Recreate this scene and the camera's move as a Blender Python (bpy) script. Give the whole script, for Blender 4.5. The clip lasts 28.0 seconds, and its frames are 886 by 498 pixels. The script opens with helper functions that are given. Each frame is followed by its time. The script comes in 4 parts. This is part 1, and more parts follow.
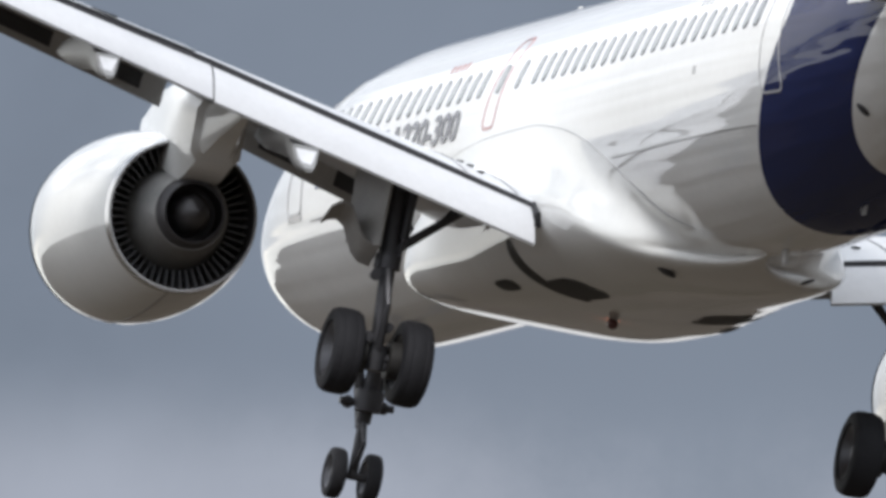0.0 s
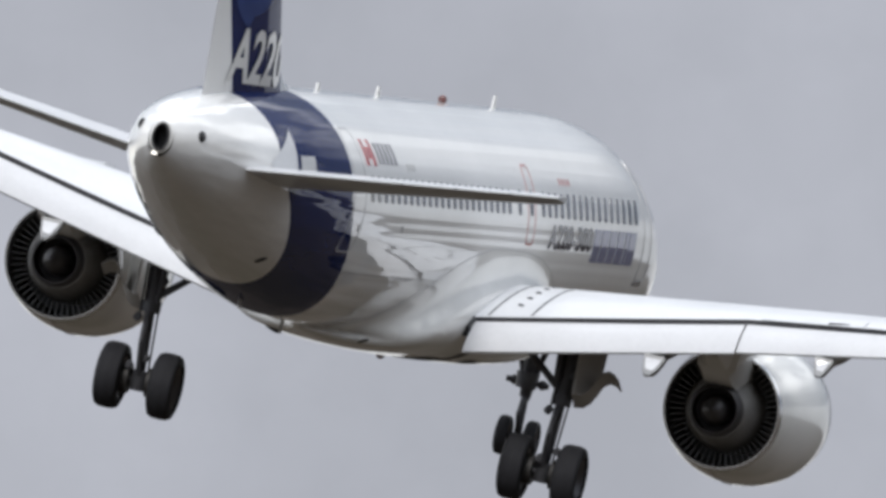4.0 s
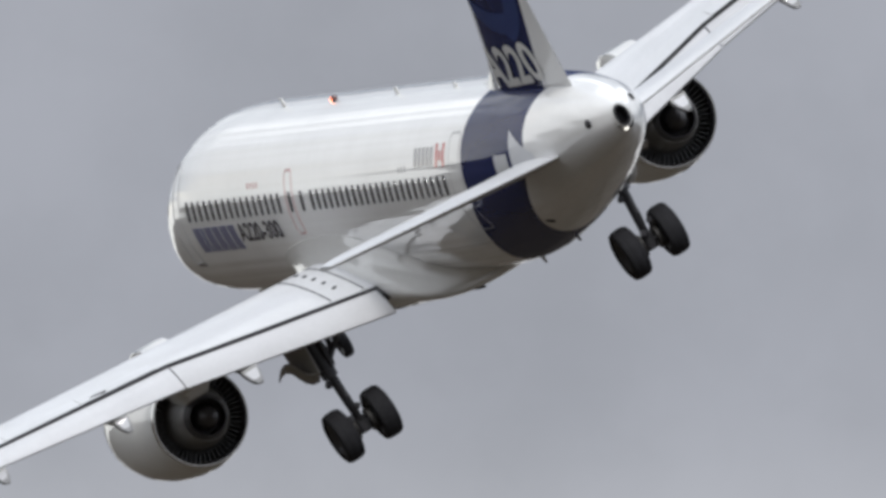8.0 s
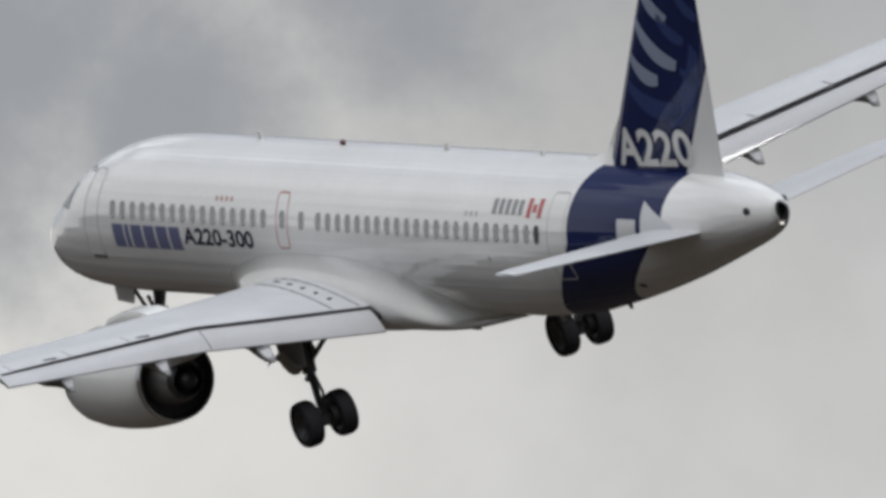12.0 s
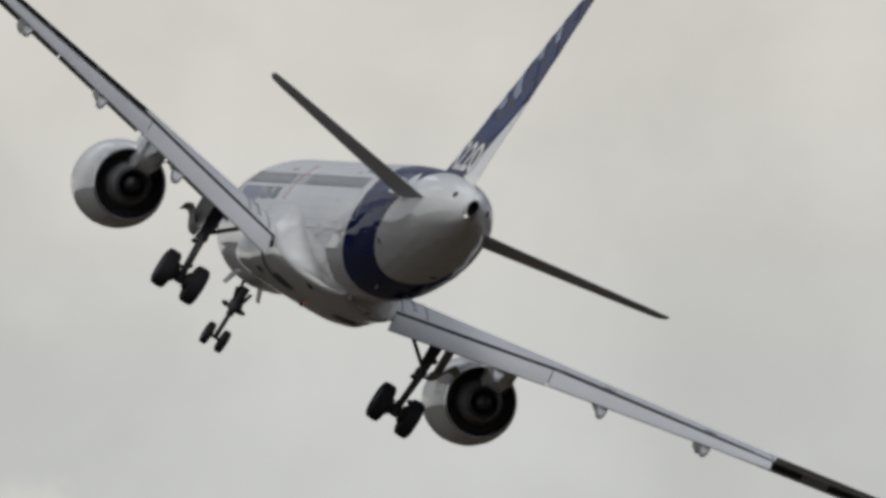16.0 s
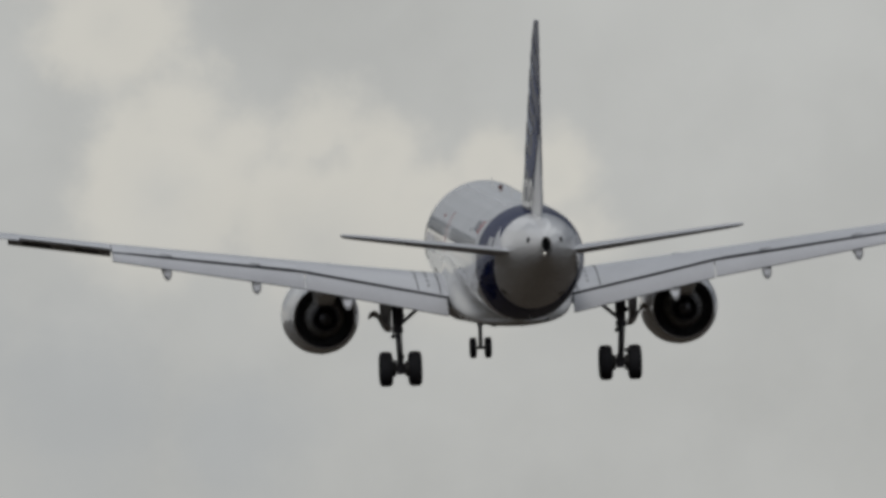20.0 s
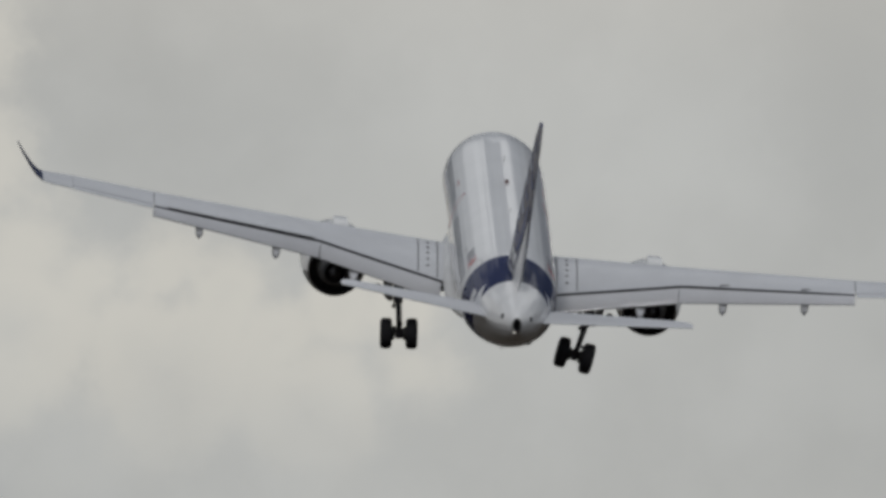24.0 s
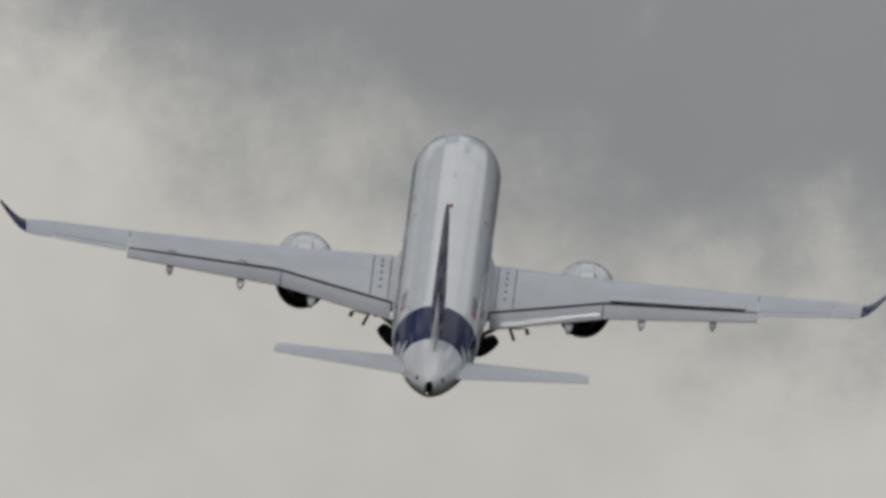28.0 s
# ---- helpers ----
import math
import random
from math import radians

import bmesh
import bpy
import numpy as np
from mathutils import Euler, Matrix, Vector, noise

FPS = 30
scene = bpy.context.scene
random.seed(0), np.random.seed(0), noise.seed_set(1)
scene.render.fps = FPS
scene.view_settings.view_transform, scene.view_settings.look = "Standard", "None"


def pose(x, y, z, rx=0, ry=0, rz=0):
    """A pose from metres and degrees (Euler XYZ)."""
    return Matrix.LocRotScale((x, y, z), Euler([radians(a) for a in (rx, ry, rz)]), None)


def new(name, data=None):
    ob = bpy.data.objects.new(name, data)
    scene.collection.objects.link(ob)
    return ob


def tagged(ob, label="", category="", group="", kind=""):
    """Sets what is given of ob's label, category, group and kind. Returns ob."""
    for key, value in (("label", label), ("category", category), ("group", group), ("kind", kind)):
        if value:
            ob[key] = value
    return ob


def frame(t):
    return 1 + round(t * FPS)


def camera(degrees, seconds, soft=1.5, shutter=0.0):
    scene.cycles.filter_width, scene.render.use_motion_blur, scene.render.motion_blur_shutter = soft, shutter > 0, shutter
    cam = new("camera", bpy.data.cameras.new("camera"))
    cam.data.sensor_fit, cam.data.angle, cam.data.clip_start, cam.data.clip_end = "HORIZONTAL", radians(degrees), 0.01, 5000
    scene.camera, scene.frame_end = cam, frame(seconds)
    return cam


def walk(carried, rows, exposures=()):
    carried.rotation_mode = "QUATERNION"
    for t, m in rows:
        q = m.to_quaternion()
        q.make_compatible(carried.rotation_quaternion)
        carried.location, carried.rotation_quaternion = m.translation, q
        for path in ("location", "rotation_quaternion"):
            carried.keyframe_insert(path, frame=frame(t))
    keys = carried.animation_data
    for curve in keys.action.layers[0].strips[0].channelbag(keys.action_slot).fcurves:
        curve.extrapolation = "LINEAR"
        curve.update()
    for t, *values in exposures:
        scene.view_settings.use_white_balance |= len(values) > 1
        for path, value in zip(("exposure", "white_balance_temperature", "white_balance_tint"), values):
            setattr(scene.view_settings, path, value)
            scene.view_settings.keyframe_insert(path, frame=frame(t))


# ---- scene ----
cam = camera(1.0, 28.0, 3.6)

# The sight line: seconds, elevation and turn of a camera held at eye height.
# The flight: seconds, place and turn of the aircraft.
SIGHT = [
    (0.0,6.7012,-7.0068), (0.5,6.4336,-6.5754), (1.0,6.2245,-6.2455),
    (1.5,6.0029,-6.0422), (2.0,5.6952,-5.9533), (2.5,5.3824,-5.9675),
    (3.0,5.1463,-6.1127), (3.5,4.9802,-6.3583), (4.0,4.8487,-6.6541),
    (4.5,4.7159,-6.9432), (5.0,4.5753,-7.1774), (5.5,4.4458,-7.3844),
    (6.0,4.3213,-7.5218), (6.5,4.1888,-7.5576), (7.0,4.0679,-7.4523),
    (7.5,3.9154,-7.2855), (8.0,3.7954,-7.0562), (8.5,3.7609,-6.7185),
    (9.0,3.6703,-6.3233), (9.5,3.5575,-5.9155), (10.0,3.5036,-5.5023),
    (10.5,3.4297,-5.0786), (11.0,3.347,-4.5901), (11.5,3.2556,-4.1072),
    (12.0,3.1955,-3.6072), (12.5,3.134,-3.019), (13.0,3.0795,-2.4652),
    (13.5,3.0335,-1.9548), (14.0,2.9894,-1.4908), (14.5,2.9377,-1.0806),
    (15.0,2.8741,-0.7443), (15.5,2.8238,-0.5172), (16.0,2.7656,-0.3444),
    (16.5,2.6635,-0.236), (17.0,2.5742,-0.1339), (17.5,2.4977,-0.0925),
    (18.0,2.4276,-0.0606), (18.5,2.3893,-0.0319), (19.0,2.3574,-0.0096),
    (19.5,2.3277,-0.0005), (20.0,2.3,-0.0), (20.5,2.2718,-0.0034),
    (21.0,2.2503,-0.0128), (21.5,2.2426,-0.0287), (22.0,2.2536,-0.0403),
    (22.5,2.2828,-0.0494), (23.0,2.3273,-0.0682), (23.5,2.3842,-0.1084),
    (24.0,2.4531,-0.1722), (24.5,2.5615,-0.236), (25.0,2.6827,-0.3125),
    (25.5,2.7967,-0.3961), (26.0,2.9059,-0.472), (26.5,3.0103,-0.5246),
    (27.0,3.1163,-0.5612), (27.5,3.2327,-0.5808), (28.0,3.3523,-0.5931),
]
FLIGHT = [
    (0.0,80.35,625.94,77.36,3.02,9.47,7.46), (0.5,77.61,651.58,76.92,2.78,18.31,6.14), (1.0,75.43,677.23,76.31,2.19,28.79,3.64),
    (1.5,74.12,700.72,75.33,1.97,36.06,-0.29), (2.0,74.5,721.87,74.16,2.27,33.43,-5.37), (2.5,76.73,741.13,72.96,2.65,30.55,-9.27),
    (3.0,80.83,762.65,72.15,3.05,26.33,-12.6), (3.5,86.54,786.33,71.71,3.49,20.73,-15.28), (4.0,93.33,810.54,71.48,3.91,13.45,-16.95),
    (4.5,100.44,833.47,71.3,4.29,4.16,-17.21), (5.0,107.13,854.71,71.15,4.72,-7.17,-15.99), (5.5,113.0,875.68,71.07,4.78,-18.09,-13.75),
    (6.0,117.72,896.58,70.89,4.4,-27.8,-10.71), (6.5,121.08,918.15,70.62,4.05,-32.76,-6.81), (7.0,122.83,939.9,70.13,3.23,-33.64,-2.44),
    (7.5,122.88,961.32,69.48,3.21,-32.7,1.34), (8.0,121.54,983.44,68.81,2.8,-32.52,4.86), (8.5,119.04,1007.11,68.18,2.91,-31.06,7.97),
    (9.0,115.22,1030.28,67.54,3.06,-27.76,10.78), (9.5,110.07,1051.38,66.91,3.69,-24.27,12.96), (10.0,103.94,1071.72,66.52,4.39,-21.93,14.68),
    (10.5,97.14,1092.72,66.43,4.95,-20.52,16.26), (11.0,89.68,1113.92,66.54,5.25,-20.82,17.84), (11.5,81.56,1134.53,66.71,5.25,-20.63,19.39),
    (12.0,72.9,1156.14,66.83,4.69,-19.11,21.27), (12.5,63.76,1180.09,66.92,4.4,-14.7,22.87), (13.0,54.16,1203.32,66.89,4.27,-7.23,23.74),
    (13.5,44.33,1225.99,66.82,4.35,2.96,23.88), (14.0,34.65,1249.5,66.86,4.58,13.92,23.13), (14.5,25.56,1275.36,67.1,4.77,23.71,21.22),
    (15.0,17.57,1303.99,67.5,4.81,32.0,18.0), (15.5,10.98,1330.46,67.7,4.43,33.08,13.87), (16.0,6.03,1355.06,67.59,3.82,31.16,9.48),
    (16.5,3.81,1378.66,66.61,3.38,30.24,6.07), (17.0,1.77,1403.21,66.07,3.11,26.75,3.28), (17.5,0.89,1429.78,64.78,3.86,19.4,2.04),
    (18.0,0.39,1457.71,63.44,4.92,9.82,1.75), (18.5,0.62,1484.98,63.8,4.97,3.3,2.01), (19.0,0.99,1512.33,64.1,4.39,-0.43,2.72),
    (19.5,1.57,1540.47,64.02,3.84,-1.12,3.28), (20.0,2.09,1569.28,64.55,4.29,-1.86,3.4), (20.5,2.22,1598.01,64.74,4.97,-1.13,3.27),
    (21.0,2.57,1626.45,65.03,5.89,-1.01,3.26), (21.5,2.95,1653.25,65.69,6.89,0.05,3.04), (22.0,3.28,1681.99,67.15,7.5,1.21,3.59),
    (22.5,3.51,1707.07,69.09,8.89,1.09,3.3), (23.0,4.06,1731.35,71.55,10.57,1.42,2.88), (23.5,5.33,1755.82,74.42,11.97,3.38,2.64),
    (24.0,7.42,1780.67,77.7,13.2,7.12,2.73), (24.5,9.24,1807.36,82.44,14.4,8.56,2.13), (25.0,11.13,1833.63,86.5,15.79,8.58,0.64),
    (25.5,13.03,1858.33,91.03,17.35,7.09,-0), (26.0,15.46,1882.95,96.15,18.11,4.36,-1.28), (26.5,17.25,1912.08,101.46,18.81,3.1,-1.68),
    (27.0,18.31,1938.87,106.38,19.39,1.21,-2.06), (27.5,19.26,1963.73,111.68,19.64,0.62,-2.18), (28.0,20.6,1989.79,116.95,19.73,5.93,-0.67),
]
EXPOSURES = [(0.0, 0.15), (2.0, 0.1), (5.0, 0.0), (6.0, 0.08), (8.0, -0.17), (10.0, -0.27), (12.0, -0.80), (15.0, -1.2), (20.0, -1.55), (28.0, -1.6)]
walk(cam, [(t, pose(0, 0, 1.7, 90 + e, 0, a)) for t, e, a in SIGHT], EXPOSURES)


# ---- world, sun ----
def world_sky():
    """A broken overcast: a pale warm cloud deck ahead that turns blue-grey towards the right, with a few cumulus heads."""
    w = bpy.data.worlds.new("sky")
    scene.world = w
    w.use_nodes = True
    nt = w.node_tree
    nt.nodes.clear()
    N, L = nt.nodes.new, nt.links.new

    def math_(op, a, b=None, c=None):
        n = N("ShaderNodeMath")
        n.operation = op
        for i, v in enumerate((a, b, c)):
            if v is None:
                continue
            if isinstance(v, (int, float)):
                n.inputs[i].default_value = v
            else:
                L(v, n.inputs[i])
        return n.outputs[0]

    def mix_(f, a, b):
        n = N("ShaderNodeMix")
        n.data_type = "RGBA"
        if isinstance(f, (int, float)):
            n.inputs[0].default_value = f
        else:
            L(f, n.inputs[0])
        for i, v in ((6, a), (7, b)):
            if isinstance(v, tuple):
                n.inputs[i].default_value = (*v, 1)
            else:
                L(v, n.inputs[i])
        return n.outputs[2]

    def ramp_(v, lo, hi, a=0.0, b=1.0):
        n = N("ShaderNodeMapRange")
        n.interpolation_type = "SMOOTHERSTEP"
        L(v, n.inputs[0])
        for i, x in enumerate((lo, hi, a, b)):
            n.inputs[i + 1].default_value = x
        return n.outputs[0]

    co = N("ShaderNodeTexCoord")
    sep = N("ShaderNodeSeparateXYZ")
    L(co.outputs["Generated"], sep.inputs[0])
    x, y, z = sep.outputs
    az = math_("MULTIPLY", math_("ARCTAN2", x, y), 57.29578)
    el = math_("MULTIPLY", math_("ARCSINE", z), 57.29578)
    flat = N("ShaderNodeCombineXYZ")
    L(az, flat.inputs[0])
    L(el, flat.inputs[1])

    def noise_(scale, detail=5.0, rough=0.55, src=None):
        n = N("ShaderNodeTexNoise")
        n.inputs["Scale"].default_value = scale
        n.inputs["Detail"].default_value = detail
        n.inputs["Roughness"].default_value = rough
        L(src or flat.outputs[0], n.inputs["Vector"])
        return n.outputs[0]

    deck = noise_(1.1, 4.0, 0.5)
    fluff = noise_(5.5, 6.0, 0.6)
    curl = noise_(14.0, 5.0, 0.55)
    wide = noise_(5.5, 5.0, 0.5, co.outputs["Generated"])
    nish = N("ShaderNodeTexSky")
    nish.sky_type = "NISHITA"
    nish.sun_disc = False
    nish.sun_elevation, nish.sun_rotation = radians(SUN_UP), radians(SUN_TURN)
    blue = N("ShaderNodeVectorMath")
    blue.operation = "SCALE"
    L(nish.outputs[0], blue.inputs[0])
    blue.inputs[3].default_value = 0.10
    # pale deck ahead, darker blue-grey cloud from about four degrees to the right on
    right = ramp_(az, 0.0, 6.2)
    band = mix_(ramp_(el, 2.9, 3.75), SKY_LOW, mix_(ramp_(el, 3.7, 4.8), SKY_GREY, SKY_MID))
    low = mix_(right, mix_(math_("MULTIPLY", ramp_(el, 3.4, 4.8), ramp_(az, -30.0, -10.0)), mix_(ramp_(el, 2.5, 3.0), SKY_PALE, SKY_WARM), SKY_OVER), band)
    left, near = ramp_(az, -40.0, -8.0, 1.0, 0.0), ramp_(az, -75.0, -50.0)
    low = mix_(left, mix_(ramp_(az, 9.0, 24.0), low, SKY_ROUND), mix_(near, SKY_ROUND, SKY_LEFT))
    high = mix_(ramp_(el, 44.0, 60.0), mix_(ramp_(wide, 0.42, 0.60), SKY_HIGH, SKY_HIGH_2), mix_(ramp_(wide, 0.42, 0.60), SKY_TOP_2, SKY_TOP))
    low = mix_(math_("MULTIPLY", ramp_(el, 5.72, 6.08), right), low, SKY_STORM)
    low = mix_(math_("MULTIPLY", ramp_(el, 6.40, 6.62), right), low, SKY_DARK)
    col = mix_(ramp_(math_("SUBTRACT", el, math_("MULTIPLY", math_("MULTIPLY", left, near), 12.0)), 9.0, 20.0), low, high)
    # soft variation of the deck
    var = math_("ADD", ramp_(deck, 0.3, 0.7, 0.90, 1.07), ramp_(fluff, 0.3, 0.7, -0.025, 0.025))
    n = N("ShaderNodeVectorMath")
    n.operation = "SCALE"
    L(col, n.inputs[0])
    L(var, n.inputs[3])
    col = n.outputs[0]

    def heads(puffs, soft, rag=1.0):
        out = None
        for pa, pe, r in puffs:
            da = math_("SUBTRACT", az, pa)
            de = math_("SUBTRACT", el, pe)
            d = math_("SQRT", math_("ADD", math_("MULTIPLY", da, da), math_("MULTIPLY", de, de)))
            d = math_("DIVIDE", math_("ADD", d, math_("ADD", math_("MULTIPLY", math_("SUBTRACT", fluff, 0.5), r * 1.5 * (0.5 + 0.5 * rag)), math_("MULTIPLY", math_("SUBTRACT", curl, 0.5), r * 1.2 * rag))), r)
            m = ramp_(d, 1.0 - soft, 1.0, 1.0, 0.0)
            out = m if out is None else math_("MAXIMUM", out, m)
        return out

    # cumulus heads, lit from behind the viewer: crisp at the rim, fading into the deck behind it
    rim = None
    for pa, pe, r in HEADS:
        da, de = math_("SUBTRACT", az, pa), math_("SUBTRACT", el, pe)
        d = math_("SUBTRACT", r, math_("SQRT", math_("ADD", math_("MULTIPLY", da, da), math_("MULTIPLY", de, de))))
        rim = d if rim is None else math_("SMOOTH_MAX", rim, d, 0.03)
    puff, wisp = noise_(9.0, 5.0, 0.55), noise_(26.0, 4.0, 0.6)
    rim = math_("ADD", rim, math_("ADD", math_("MULTIPLY", math_("SUBTRACT", puff, 0.5), 0.11), math_("MULTIPLY", math_("SUBTRACT", wisp, 0.5), 0.035)))
    lit = math_("MULTIPLY", math_("MULTIPLY", ramp_(rim, -0.025, 0.055), ramp_(rim, 0.03, 0.16, 0.62, 0.30)), ramp_(el, 2.14, 2.40, 0.12, 1.0))
    col = mix_(lit, col, CLOUD_LIT)
    # blue-grey gaps low in the deck, and the dark base that hangs over it
    col = mix_(math_("MULTIPLY", heads(GAPS, 0.9, 0.3), 0.55), col, CLOUD_GAP)
    col = mix_(math_("MULTIPLY", heads(BASES, 0.75, 0.12), 0.85), col, CLOUD_BASE)
    col = mix_(math_("MULTIPLY", heads(GREYS, 0.95, 0.15), 0.95), col, CLOUD_GREY)
    col = mix_(math_("MULTIPLY", heads(GLOOM, 0.95, 0.15), 0.8), col, CLOUD_GLOOM)
    col = mix_(math_("MULTIPLY", heads(PATCHES, 0.95, 0.25), 0.7), col, CLOUD_PATCH)
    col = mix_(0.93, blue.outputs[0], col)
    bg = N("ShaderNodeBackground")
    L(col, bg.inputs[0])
    out = N("ShaderNodeOutputWorld")
    L(bg.outputs[0], out.inputs[0])


SUN_UP, SUN_TURN = 42.0, 195.0
SKY_PALE, SKY_GREY, SKY_MID, SKY_ROUND = (1.43, 1.445, 1.41), (0.392, 0.403, 0.463), (0.445, 0.453, 0.513), (0.60, 0.62, 0.66)
SKY_WARM = (1.64, 1.59, 1.48)
SKY_LEFT = (1.35, 1.37, 1.37)
SKY_OVER = (0.80, 0.84, 0.90)
SKY_LOW = (0.86, 0.865, 0.89)
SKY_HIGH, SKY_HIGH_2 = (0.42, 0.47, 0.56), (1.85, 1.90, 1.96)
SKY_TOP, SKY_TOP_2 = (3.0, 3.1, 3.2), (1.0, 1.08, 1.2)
SKY_STORM, SKY_DARK = (0.315, 0.335, 0.40), (0.165, 0.190, 0.245)
CLOUD_LIT, CLOUD_BASE = (2.02, 1.94, 1.74), (0.61, 0.64, 0.69)
HEADS = [(-0.47, 2.87, 0.14), (-0.43, 2.70, 0.135), (-0.375, 2.56, 0.09), (-0.30, 2.455, 0.068), (-0.24, 2.42, 0.055), (-0.14, 2.425, 0.062), (-0.08, 2.40, 0.066), (-0.015, 2.355, 0.06), (0.055, 2.38, 0.06), (0.125, 2.385, 0.062), (0.145, 2.31, 0.06), (-0.32, 2.36, 0.12), (-0.14, 2.31, 0.12), (0.02, 2.27, 0.10)]
GAPS, CLOUD_GAP = [(-0.42, 2.11, 0.19), (-0.24, 2.09, 0.13), (-0.60, 2.16, 0.20)], (1.18, 1.23, 1.27)
GREYS, CLOUD_GREY = [(3.10, 3.42, 0.45), (3.28, 3.36, 0.30), (3.58, 3.58, 0.36), (2.78, 3.41, 0.42), (2.50, 3.42, 0.40)], (0.53, 0.55, 0.60)
GLOOM, CLOUD_GLOOM = [(7.30, 6.62, 0.55), (6.9, 6.75, 0.35)], (0.178, 0.205, 0.262)
PATCHES, CLOUD_PATCH = [(5.75, 3.85, 0.42), (5.3, 3.65, 0.45), (5.0, 3.45, 0.4), (5.0, 3.35, 0.35), (6.0, 3.6, 0.25), (4.6, 3.62, 0.32), (6.2, 3.85, 0.22)], (0.66, 0.665, 0.69)
BASES = [(0.22, 3.84, 0.40), (0.44, 3.72, 0.42), (0.70, 3.65, 0.42), (0.95, 3.58, 0.45), (1.20, 3.53, 0.45), (1.45, 3.50, 0.42), (0.70, 4.10, 0.60)]
world_sky()
sun = new("sun", bpy.data.lights.new("sun", "SUN"))
sun.data.energy, sun.data.angle, sun.data.color = 1.8, radians(12), (1.0, 0.975, 0.94)
sun.matrix_world = pose(0, 0, 300, 90 - SUN_UP, 0, 180 - SUN_TURN)


# ---- materials ----
def material(name, color, rough=0.5, metal=0.0, grain=0.0, scale=6.0, bump=0.0, coat=0.0, stain=0.0, emit=0.0, spec=0.5):
    m = bpy.data.materials.new(name)
    m.use_nodes = True
    nt = m.node_tree
    b = nt.nodes["Principled BSDF"]
    b.inputs["Roughness"].default_value, b.inputs["Metallic"].default_value = rough, metal
    b.inputs["Coat Weight"].default_value, b.inputs["Coat Roughness"].default_value = coat, 0.035
    b.inputs["Coat IOR"].default_value = 1.62
    b.inputs["Base Color"].default_value = (*color, 1)
    b.inputs["Specular IOR Level"].default_value = 0.0 if coat else spec
    if emit:
        b.inputs["Emission Color"].default_value, b.inputs["Emission Strength"].default_value = (*color, 1), emit
    if grain or stain or bump:
        co = nt.nodes.new("ShaderNodeTexCoord")
        fine, big = nt.nodes.new("ShaderNodeTexNoise"), nt.nodes.new("ShaderNodeTexNoise")
        for n, s, d in ((fine, scale * 7, 4.0), (big, scale * 0.35, 5.0)):
            n.inputs["Scale"].default_value, n.inputs["Detail"].default_value = s, d
            nt.links.new(co.outputs["Object"], n.inputs["Vector"])
        last = None
        for n, amount in ((fine, grain), (big, stain)):
            if not amount:
                continue
            r = nt.nodes.new("ShaderNodeMapRange")
            r.inputs[1].default_value, r.inputs[2].default_value = 0.3, 0.75
            r.inputs[3].default_value, r.inputs[4].default_value = 1.0 + amount * 0.3, 1.0 - amount
            nt.links.new(n.outputs[0], r.inputs[0])
            s = nt.nodes.new("ShaderNodeVectorMath")
            s.operation = "SCALE"
            if last is None:
                s.inputs[0].default_value = color
            else:
                nt.links.new(last, s.inputs[0])
            nt.links.new(r.outputs[0], s.inputs[3])
            last = s.outputs[0]
        if last is not None:
            nt.links.new(last, b.inputs["Base Color"])
        if bump:
            k = nt.nodes.new("ShaderNodeBump")
            k.inputs["Strength"].default_value, k.inputs["Distance"].default_value = bump, 0.02
            nt.links.new(fine.outputs[0], k.inputs["Height"])
            nt.links.new(k.outputs[0], b.inputs["Normal"])
    return m


NAVY = (0.013, 0.021, 0.084)


def livery():
    """White gloss paint with the navy band round the tail, by the place on the fuselage."""
    m = material("fuselage paint", (0.80, 0.80, 0.80), 0.30, 0, 0.03, 1.2, 0, 0.9, 0.07)
    nt = m.node_tree
    b = nt.nodes["Principled BSDF"]
    white = b.inputs["Base Color"].links[0].from_socket
    co = nt.nodes.new("ShaderNodeTexCoord")
    sep = nt.nodes.new("ShaderNodeSeparateXYZ")
    nt.links.new(co.outputs["Object"], sep.inputs[0])

    def math_(op, a, v):
        n = nt.nodes.new("ShaderNodeMath")
        n.operation = op
        for i, s in enumerate((a, v)):
            if isinstance(s, float):
                n.inputs[i].default_value = s
            else:
                nt.links.new(s, n.inputs[i])
        return n.outputs[0]

    drop_f = math_("MAXIMUM", math_("SUBTRACT", 0.5, sep.outputs[2]), 0.0)
    drop_r = math_("MAXIMUM", math_("SUBTRACT", 0.9, sep.outputs[2]), 0.0)
    front = math_("ADD", math_("MULTIPLY", math_("POWER", drop_f, 1.3), BAND_RAKE_F), BAND_F)
    rear = math_("ADD", math_("MULTIPLY", math_("POWER", drop_r, 1.2), BAND_RAKE_R), BAND_R)
    mask = math_("MULTIPLY", math_("LESS_THAN", sep.outputs[1], front), math_("GREATER_THAN", sep.outputs[1], rear))
    mix = nt.nodes.new("ShaderNodeMix")
    mix.data_type = "RGBA"
    nt.links.new(mask, mix.inputs[0])
    nt.links.new(white, mix.inputs[6])
    mix.inputs[7].default_value = (*NAVY, 1)
    nt.links.new(mix.outputs[2], b.inputs["Base Color"])
    wear = math_("SUBTRACT", 0.95, math_("MULTIPLY", mask, 0.55))
    nt.links.new(wear, b.inputs["Coat Weight"])
    ripple(m, (2.3, 0.010, 2.3), 0.032)
    return m


